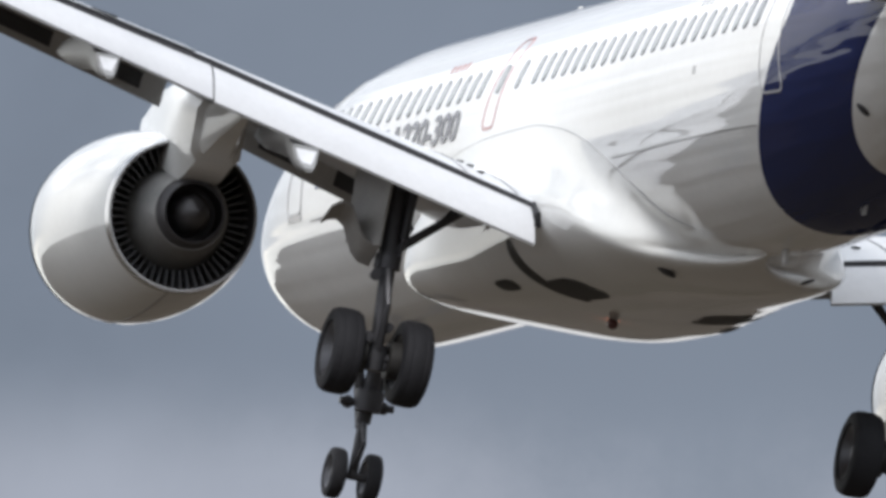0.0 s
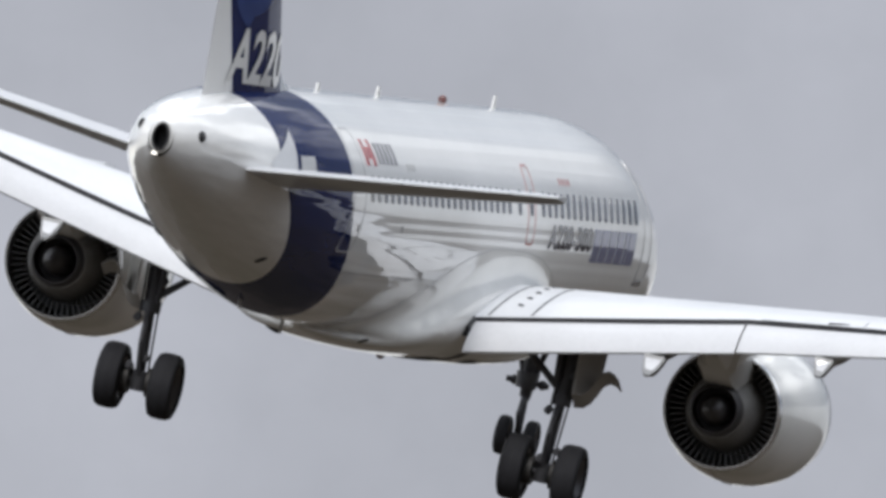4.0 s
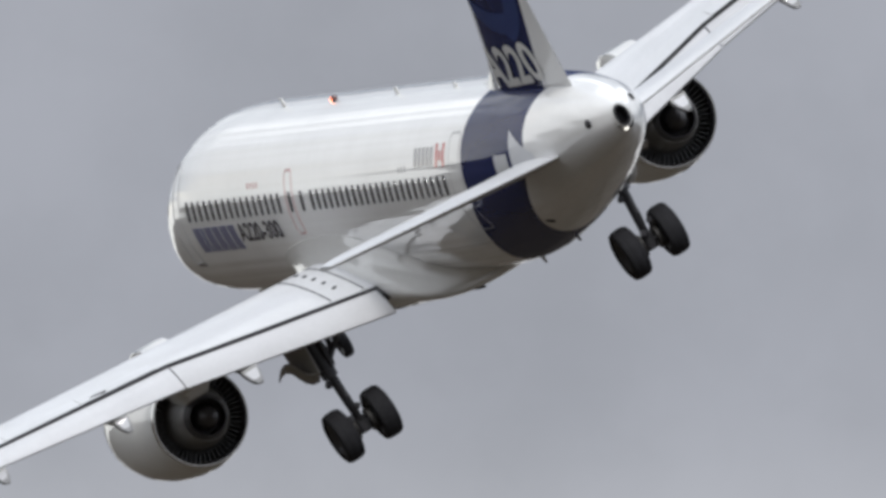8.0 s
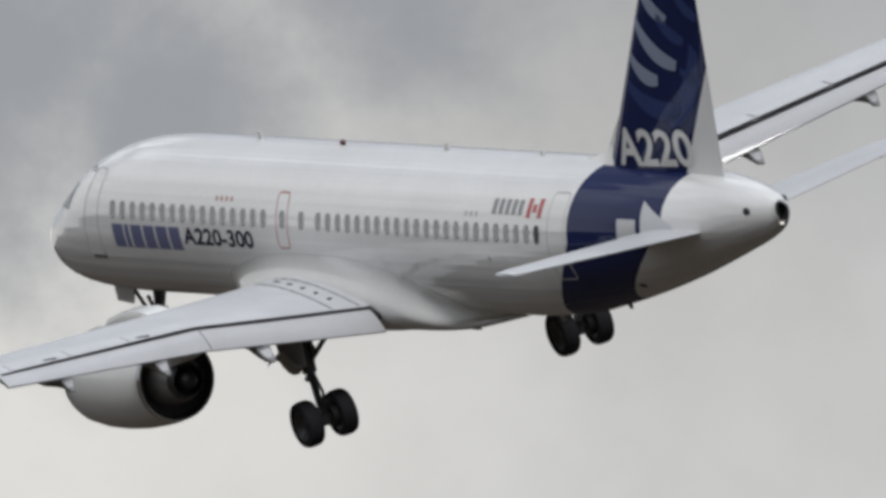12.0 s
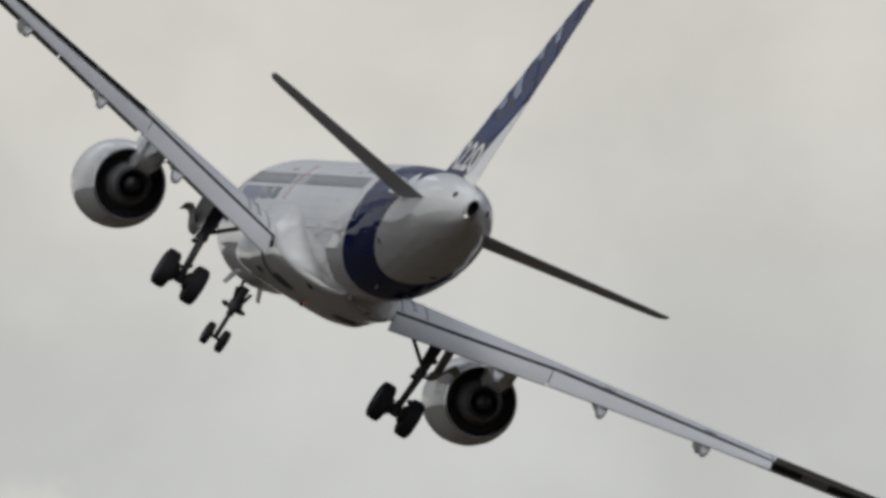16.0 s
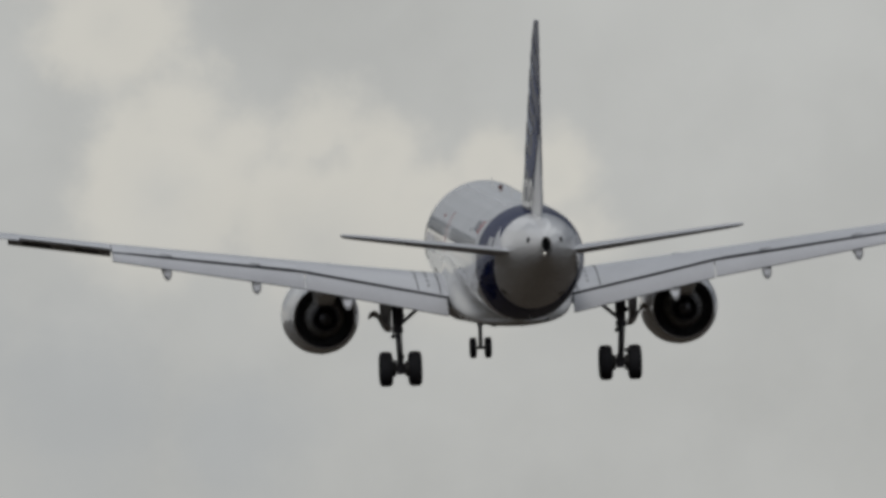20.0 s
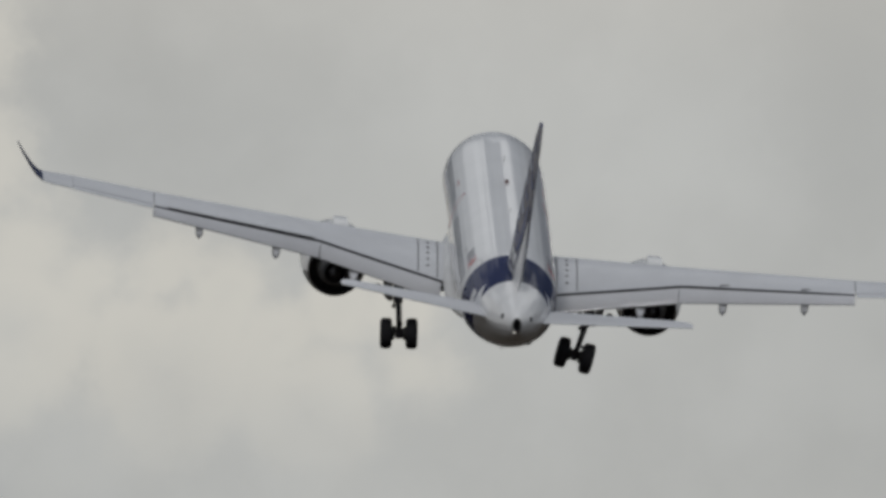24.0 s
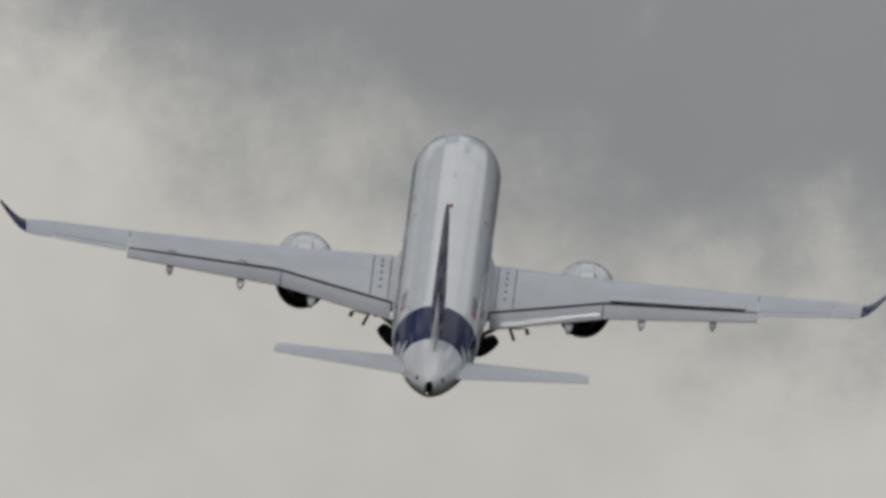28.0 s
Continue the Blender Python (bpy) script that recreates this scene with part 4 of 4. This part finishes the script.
def fin_half(y, z):
    ley = -9.55 - (z - 1.6) * 0.90
    c = ley - (FIN_TE[0] + (z - 1.61) * FIN_TE[1])
    x = min(1.0, max(0.0, (ley - y) / c))
    return max(0.0, 0.105 * c * 5 * (0.2969 * math.sqrt(x) - 0.126 * x - 0.3516 * x**2 + 0.2843 * x**3 - 0.1015 * x**4))


def letters_on_fin():
    for s in (-1, 1):
        me = lettering("A220", 3.58, 0.90)
        bm = bmesh.new()
        bm.from_mesh(me)
        for v in bm.verts:
            y = -10.76 - v.co.x if s < 0 else -14.34 + v.co.x
            z = 1.92 + v.co.y
            v.co = (s * (fin_half(y, z) + 0.022), y, z)
        part("type_lettering", bm, M_WHITE, plane, smooth=False)
        # the swirl: curved strokes that sweep down and aft across the fin
        for y0, z0, y1, z1, bow, wd, mat in FIN_STROKES:
            n = 14
            dy, dz = y1 - y0, z1 - z0
            ln = math.hypot(dy, dz)
            rr = []
            for k in range(n + 1):
                q = k / n
                cy = y0 + dy * q + dz / ln * bow * 4 * q * (1 - q)
                cz = z0 + dz * q - dy / ln * bow * 4 * q * (1 - q)
                hw = 0.5 * wd * (0.30 + 0.70 * math.sin(math.pi * (0.08 + 0.80 * q)) ** 0.7)
                rr.append([])
                for u in (-1, -0.5, 0, 0.5, 1):
                    y, z = cy - dz / ln * hw * u, cz + dy / ln * hw * u
                    rr[-1].append((s * (fin_half(y, z) + 0.012), y, z))
            part("swirl_stroke", loft(rr, closed=False), mat, plane)


FIN_STROKES = (
    (-13.75, 6.35, -14.75, 5.42, -0.16, 0.42, M_PALEBLUE), (-13.15, 5.40, -14.65, 4.33, -0.22, 0.46, M_PALEBLUE),
    (-12.50, 4.50, -13.65, 3.98, -0.14, 0.42, M_PALEBLUE), (-14.35, 5.50, -15.25, 4.90, -0.10, 0.36, M_MIDBLUE),
    (-12.05, 3.85, -14.35, 3.30, -0.26, 0.50, M_MIDBLUE), (-15.60, 4.75, -13.60, 2.95, 0.30, 0.55, M_MIDBLUE),
    (-14.75, 4.22, -15.55, 3.95, -0.08, 0.30, M_MIDBLUE), (-14.60, 6.75, -15.50, 6.05, -0.12, 0.34, M_PALEBLUE),
    (-15.45, 6.00, -16.10, 5.45, -0.06, 0.34, M_MIDBLUE), (-15.35, 7.25, -15.95, 6.75, -0.06, 0.28, M_MIDBLUE),
)
letters_on_fin()


# ---- landing gear ----
def wheel_mesh(r, w):
    tyre = [(-0.30 * w, 0.60 * r), (-0.46 * w, 0.66 * r), (-0.50 * w, 0.80 * r), (-0.42 * w, 0.94 * r), (-0.26 * w, 0.995 * r), (-0.2 * w, 0.985 * r), (-0.16 * w, r), (0.16 * w, r), (0.2 * w, 0.985 * r), (0.26 * w, 0.995 * r), (0.42 * w, 0.94 * r), (0.50 * w, 0.80 * r), (0.46 * w, 0.66 * r), (0.30 * w, 0.60 * r)]
    rim = [(-0.20 * w, 0.02), (-0.22 * w, 0.2 * r), (-0.10 * w, 0.32 * r), (-0.28 * w, 0.52 * r), (-0.40 * w, 0.63 * r), (-0.30 * w, 0.615 * r), (0.30 * w, 0.615 * r), (0.40 * w, 0.63 * r), (0.28 * w, 0.52 * r), (0.10 * w, 0.32 * r), (0.22 * w, 0.2 * r), (0.20 * w, 0.02)]
    return tyre, rim


PIVOT = (3.52, 1.55, -1.10)
main_gears, braces = {}, {}


def brace_angle(s, a):
    """Turn of the brace about y when the leg has turned by a degrees."""
    px, py, pz = PIVOT
    dx, dz = s * -0.11 * 0.45, -2.39 * 0.5 + 0.12
    q = radians(s * a)
    kx, kz = s * px + dx * math.cos(q) + dz * math.sin(q), pz - dx * math.sin(q) + dz * math.cos(q)
    return math.degrees(math.atan2(-(kx - s * 2.50), -(kz - (pz - 0.26))))


def main_gear(s):
    """Main leg about its pivot under the wing, with axle, wheels, brace and door."""
    px, py, pz = PIVOT
    foot = (s * (3.41 - px), 1.62 - py, -3.49 - pz)
    top = (0, 0, 0.1)
    knee = (foot[0] * 0.45, foot[1] * 0.45, foot[2] * 0.50)
    bm = rod(top, knee, 0.135, 0.13, 16)
    rod(knee, foot, 0.085, 0.085, 16, bm)
    rod((knee[0], knee[1], knee[2] + 0.1), (knee[0], knee[1], knee[2] - 0.08), 0.17, 0.17, 16, bm)
    rod((foot[0] - 0.52, foot[1], foot[2]), (foot[0] + 0.52, foot[1], foot[2]), 0.075, 0.075, 14, bm)
    rod((foot[0], foot[1], foot[2] + 0.16), (foot[0], foot[1], foot[2] - 0.17), 0.15, 0.12, 16, bm)
    g = part("main_gear", bm, M_GEAR, plane, "dark steel main landing gear leg")
    g.location = (s * px, py, pz)
    # torque links behind the leg
    mid = ((knee[0] + foot[0]) / 2, (knee[1] + foot[1]) / 2 - 0.36, (knee[2] + foot[2]) / 2 + 0.04)
    bm = rod((knee[0], knee[1] - 0.1, knee[2] - 0.05), mid, 0.06, 0.035, 8)
    rod(mid, (foot[0], foot[1] - 0.1, foot[2] + 0.1), 0.035, 0.06, 8, bm)
    part("torque_link", bm, M_GEAR, g)
    # side brace, hinged at the wing root, built along its own -z
    ex, ey, ez = s * 2.50, py - 0.1, pz - 0.26
    kx, kz = s * px + knee[0], pz + knee[2] + 0.12
    ln = math.hypot(kx - ex, kz - ez)
    bm = rod((0, 0, 0.1), (0, 0.08, -ln), 0.05, 0.065, 10)
    rod((0, 0, -ln * 0.45), (s * 0.12, 0.05, -ln * 0.1), 0.03, 0.03, 8, bm)
    rod((-0.09, 0, 0), (0.09, 0, 0), 0.09, 0.09, 10, bm)
    br = part("side_brace", bm, M_GEAR, plane, "dark folding side brace")
    br.matrix_basis = pose(ex, ey, ez, 0, brace_angle(s, 0), 0)
    braces[s] = br
    part("brace_lug", rod((ex, ey, ez), (ex + s * 0.04, ey + 0.05, ez + 0.14), 0.07, 0.09, 10), M_GEAR, plane)
    # hoses and lines on the leg
    bm = rod((0.10, 0.12, -0.2), (knee[0] + 0.12, knee[1] + 0.1, knee[2]), 0.022, 0.022, 6)
    rod((knee[0] + 0.12, knee[1] + 0.1, knee[2]), (foot[0] + 0.1, foot[1] + 0.12, foot[2] + 0.1), 0.018, 0.018, 6, bm)
    rod((-0.12, -0.1, -0.3), (knee[0] - 0.13, knee[1] - 0.12, knee[2] - 0.2), 0.02, 0.02, 6, bm)
    part("hydraulic_line", bm, M_LINE, g)
    bm = rod((-s * 0.20, -0.12, -0.05), (-s * 0.17, -0.10, knee[2] + 0.30), 0.075, 0.06, 10)
    rod((-s * 0.17, -0.10, knee[2] + 0.30), (knee[0] - s * 0.10, -0.05, knee[2] - 0.02), 0.035, 0.035, 8, bm)
    part("retraction_actuator", bm, M_GEAR, g)
    for dx, dy, z, w in ((0.15, -0.10, knee[2] + 0.45, 0.13), (-0.15, -0.12, knee[2] - 0.18, 0.12), (0.13, -0.12, foot[2] + 0.38, 0.11), (-0.12, -0.14, foot[2] + 0.22, 0.12), (0.17, 0.05, foot[2] - 0.08, 0.12)):
        bm = bmesh.new()
        bmesh.ops.create_cube(bm, size=1, matrix=Matrix.LocRotScale((knee[0] + dx, knee[1] + dy, z), Matrix.Rotation(0.5, 3, "Y"), (w, w, w * 1.2)))
        bmesh.ops.bevel(bm, geom=bm.edges[:], offset=0.02, segments=2, affect="EDGES")
        part("junction_box", bm, M_GEAR, g)
    # leg door, on the outer side, with its curved lower flap
    bm = plate([(s * 0.14, -0.42, 0.05), (s * 0.46, 0.32, 0.05), (s * 0.44, 0.28, -1.02), (s * 0.16, -0.34, -1.04)], 0.035, (s * 0.9, -0.4, 0))
    part("leg_door", bm, M_GEARPALE, g, "grey leg door", smooth=False)
    rr = []
    for x, z in ((0.14, -1.12), (0.30, -1.10), (0.41, -1.00), (0.49, -0.84), (0.56, -0.70), (0.66, -0.64), (0.76, -0.67), (0.85, -0.74)):
        w = 0.30 - 0.10 * x
        rr.append([(s * x, -0.22, z + w * 0.4), (s * x, 0.22, z - w * 0.4), (s * x, 0.20, z - w * 0.4 - 0.03), (s * x, -0.24, z + w * 0.4 - 0.03)])
    part("hinged_door", loft(rr), M_GEARPALE, g, "curved grey hinged gear door")
    tyre, rim = wheel_mesh(0.545, 0.41)
    for dx in (-0.45, 0.45):
        c = (foot[0] + dx, foot[1], foot[2])
        part("tyre", spun(tyre + tyre[:1], 44, centre=c, axis="x"), M_RUBBER, g, "black tyre")
        part("rim", spun(rim, 32, centre=c, axis="x", caps=True), M_RIM, g)
        part("brake", spun([(-0.14 * math.copysign(1, dx), 0.12), (-0.14 * math.copysign(1, dx), 0.24), (-0.3 * math.copysign(1, dx), 0.24), (-0.3 * math.copysign(1, dx), 0.12)], 20, centre=c, axis="x"), M_DARK, g)
    main_gears[s] = g


for s in (-1, 1):
    main_gear(s)


def gear_bays():
    """Flat dark patches on the belly that paint the shade of the wheel bays, and the strut housings."""
    for s in (-1, 1):
        tagged(skin_patch("wheel_bay", 1.05, 2.25, 14, 36, M_DARK, s), "flat dark patch painted as wheel bay shade")
        tagged(skin_patch("leg_slot", 2.00, 2.36, 13, 72, M_DARK, s, 0.0), "flat dark patch painted as leg slot shade")
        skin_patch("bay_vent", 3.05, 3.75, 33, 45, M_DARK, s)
        bm = rod((s * 3.52, 2.0, -1.14), (s * 3.52, 1.1, -1.14), 0.12, 0.12, 14)
        part("pivot_housing", bm, M_GEARPALE, plane)


gear_bays()


def nose_gear():
    bm = rod((0, -0.25, 0.0), (0, 0.02, -0.85), 0.11, 0.10, 14)
    rod((0, 0.02, -0.85), (0, 0.08, -1.55), 0.065, 0.065, 14, bm)
    rod((-0.27, 0.08, -1.55), (0.27, 0.08, -1.55), 0.05, 0.05, 12, bm)
    rod((-0.36, -0.02, -0.62), (0.36, -0.02, -0.62), 0.05, 0.05, 10, bm)
    rod((0, -0.12, -0.45), (0, -0.12, -0.72), 0.2, 0.17, 14, bm)
    rod((0, 0.0, -0.8), (0, -0.28, -1.15), 0.05, 0.03, 8, bm)
    rod((0, -0.28, -1.15), (0, 0.05, -1.45), 0.03, 0.05, 8, bm)
    rod((-0.22, -0.15, -0.08), (-0.08, -0.05, -0.55), 0.05, 0.05, 8, bm)
    rod((0.22, -0.15, -0.08), (0.08, -0.05, -0.55), 0.05, 0.05, 8, bm)
    g = part("nose_gear", bm, M_GEAR, plane, "dark steel nose landing gear")
    g.location = (0, 16.34, -1.93)
    tyre, rim = wheel_mesh(0.33, 0.21)
    for dx in (-0.235, 0.235):
        c = (dx, 0.08, -1.55)
        part("tyre", spun(tyre + tyre[:1], 36, centre=c, axis="x"), M_RUBBER, g, "black tyre")
        part("rim", spun(rim, 24, centre=c, axis="x", caps=True), M_RIM, g)
    bm = rod((0, 0.2, -0.9), (0, 1.2, 0.25), 0.05, 0.05, 8)
    part("drag_brace", bm, M_GEAR, g)
    for s in (-1, 1):
        bm = bmesh.new()
        bmesh.ops.create_uvsphere(bm, u_segments=14, v_segments=8, radius=0.085, matrix=Matrix.Translation((s * 0.24, 0.05, -0.62)))
        part("taxi_lamp", bm, M_RIM, g)
        part("nose_gear_door", plate([(s * 0.40, 16.35, -1.74), (s * 0.40, 17.40, -1.66), (s * 0.52, 17.15, -2.04), (s * 0.52, 16.35, -2.10)], 0.03, (s, 0, 0)), M_GEARPALE, plane, "open grey nose gear door", smooth=False)
    return g


nose = nose_gear()


# ---- small fittings ----
def fittings():
    for y, h in ((8.39, 0.20), (-1.29, 0.16), (-6.2, 0.12)):
        bm = plate([(-0.012, y + 0.16, 1.88), (-0.012, y - 0.16, 1.88), (-0.012, y - 0.13, 1.92 + h), (-0.012, y + 0.02, 1.92 + h)], 0.024, (1, 0, 0))
        part("blade_antenna", bm, M_WHITE, plane)
    for y, z in ((-4.9, -1.95), (-8.6, -1.55)):
        part("blade_antenna", plate([(-0.012, y + 0.14, z + 0.1), (-0.012, y - 0.14, z + 0.1), (-0.012, y - 0.14, z - 0.10), (-0.012, y, z - 0.10)], 0.024, (1, 0, 0)), M_GEARPALE, plane)
    # dark openings low on the rear body and under the fairing
    for x, y, r in ((-0.95, -11.6, 0.11), (0.80, -11.7, 0.11), (-0.75, -1.9, 0.15), (0.9, -2.6, 0.10)):
        top, bot, half = hull(y)
        c, h = (top + bot) / 2, (top - bot) / 2
        if y < -7:
            z = c - h * math.sqrt(max(0.0, 1 - (x / half) ** 2))
        else:
            z = min((abs(abs(belly_point(y, -math.pi / 2 + a / 50)[0]) - abs(x)), belly_point(y, -math.pi / 2 + a / 50)[2]) for a in range(60))[1]
        tilt = math.atan2(x / half**2, (c - z) / h**2)
        bm = bmesh.new()
        bmesh.ops.create_uvsphere(bm, u_segments=14, v_segments=8, radius=r, matrix=Matrix.LocRotScale((x, y, z), Euler((0, -tilt, 0)), (1, 1, 0.25)))
        part("vent", bm, M_LINE, plane)
    # cockpit glazing
    for s in (-1, 1):
        for y0, y1, z0, z1 in ((17.75, 17.15, 0.42, 0.80), (17.1, 16.45, 0.48, 0.98)):
            rr = []
            for k in range(5):
                y = y0 + (y1 - y0) * k / 4
                rr.append([(s * hull_x(y, z0 + (z1 - z0) * q / 4, 0.01), y, z0 + (z1 - z0) * q / 4) for q in range(5)])
            part("cockpit_window", loft(rr, closed=False), M_GLASS, fus)


fittings()
beacons = []


def beacon(y, z):
    """A beacon: a small drum, glowing on one half, that turns inside its foot."""
    bm = bmesh.new()
    bmesh.ops.create_uvsphere(bm, u_segments=20, v_segments=10, radius=0.075)
    for f in bm.faces:
        f.material_index = 0 if f.calc_center_median().y < -0.04 else 1
    b = part("beacon", bm, [M_BEACON, M_BEACONOFF], plane, "red flashing beacon")
    b.location = (0, y, z)
    beacons.append((b, y, z))


beacon(4.05, 1.97)
beacon(3.6, -2.27)


# ---- what moves ----
def motions():
    walk(plane, [(t, pose(x, y, z, rx, ry, rz)) for t, x, y, z, rx, ry, rz in FLIGHT])
    # the wheels fold inwards in the last seconds, and the braces follow
    px, py, pz = PIVOT
    for s, rows in ((-1, ((0, 0), (23.5, 0), (24.0, 6), (24.5, 14), (25.0, 22), (25.5, 28), (26.0, 34), (26.5, 38), (27.0, 42), (27.5, 46), (28.0, 50))), (1, ((0, 0), (23.4, 0), (24.0, 8), (24.5, 16), (25.0, 25), (25.5, 31), (26.0, 36), (26.5, 39), (27.0, 43), (27.5, 46), (28.0, 50)))):
        walk(main_gears[s], [(t, pose(s * px, py, pz, 0, s * a, 0)) for t, a in rows])
        walk(braces[s], [(t, pose(s * 2.50, py - 0.1, pz - 0.26, 0, brace_angle(s, a), 0)) for t, a in rows])
    walk(nose, [(t, pose(0, 16.34, -1.93, a, 0, 0)) for t, a in ((0, 0), (23.8, 0), (25.0, 35), (26.0, 70), (27.0, 100), (28.0, 104))])
    # ailerons and spoilers as the turns need them
    for s, rows in ((-1, ((0, 0), (3.5, 0), (4.4, 14), (5.3, 14), (6.0, 0), (18.2, 0), (18.8, 13), (21.5, 13), (23.0, 0), (28.0, 0))), (1, ((0, 0), (14.0, 0), (15.5, 14), (17.3, 14), (18.3, 6), (19.0, 0), (28.0, 0)))):
        ob, mid, axis = ailerons[s]
        walk(ob, [(t, Matrix.Translation(mid) @ Matrix.Rotation(radians(-s * a), 4, axis)) for t, a in rows])
    for s, rows in ((-1, ((0, 0), (3.8, 0), (4.5, 8), (5.3, 8), (6.0, 0), (15.0, 0), (16.0, 7), (17.4, 7), (18.2, 0), (23.0, 0), (23.6, 4), (25.3, 4), (26.0, 1), (28.0, 1))), (1, ((0, 0), (8.0, 0), (8.8, 6), (12.6, 6), (14.0, 0), (27.2, 0), (27.6, 9), (28.0, 9)))):
        for ob, mid, axis in spoilers[s]:
            walk(ob, [(t, Matrix.Translation(mid) @ Matrix.Rotation(radians(-s * a), 4, axis)) for t, a in rows])
    # the tailplane trims nose-up for a moment as the wings come level
    hinge = Matrix.Translation((0, -14.0, 0.7))
    for ob in tailplanes:
        walk(ob, [(t, hinge @ pose(0, 0, 0, a) @ hinge.inverted()) for t, a in ((0, 0), (17.2, 0), (17.8, 2.8), (18.6, 2.8), (19.1, 0), (28.0, 0))])
    # each beacon turns its lit side aft about once a second
    for ob, y, z in beacons:
        rows, turn = [(0.0, 180)], 180
        for k in range(26):
            t0 = 0.53 + 1.092 * k
            for dt, d in ((-0.2, 0), (-0.1667, 60), (-0.1333, 120), (-0.1, 180), (0.1, 180), (0.1333, 240), (0.1667, 300), (0.2, 360)):
                if t0 + dt < 28.0:
                    rows.append((t0 + dt, turn + d))
            turn += 360
        rows.append((28.0, rows[-1][1]))
        walk(ob, [(t, pose(0, y, z, 0, 0, a)) for t, a in rows])


motions()
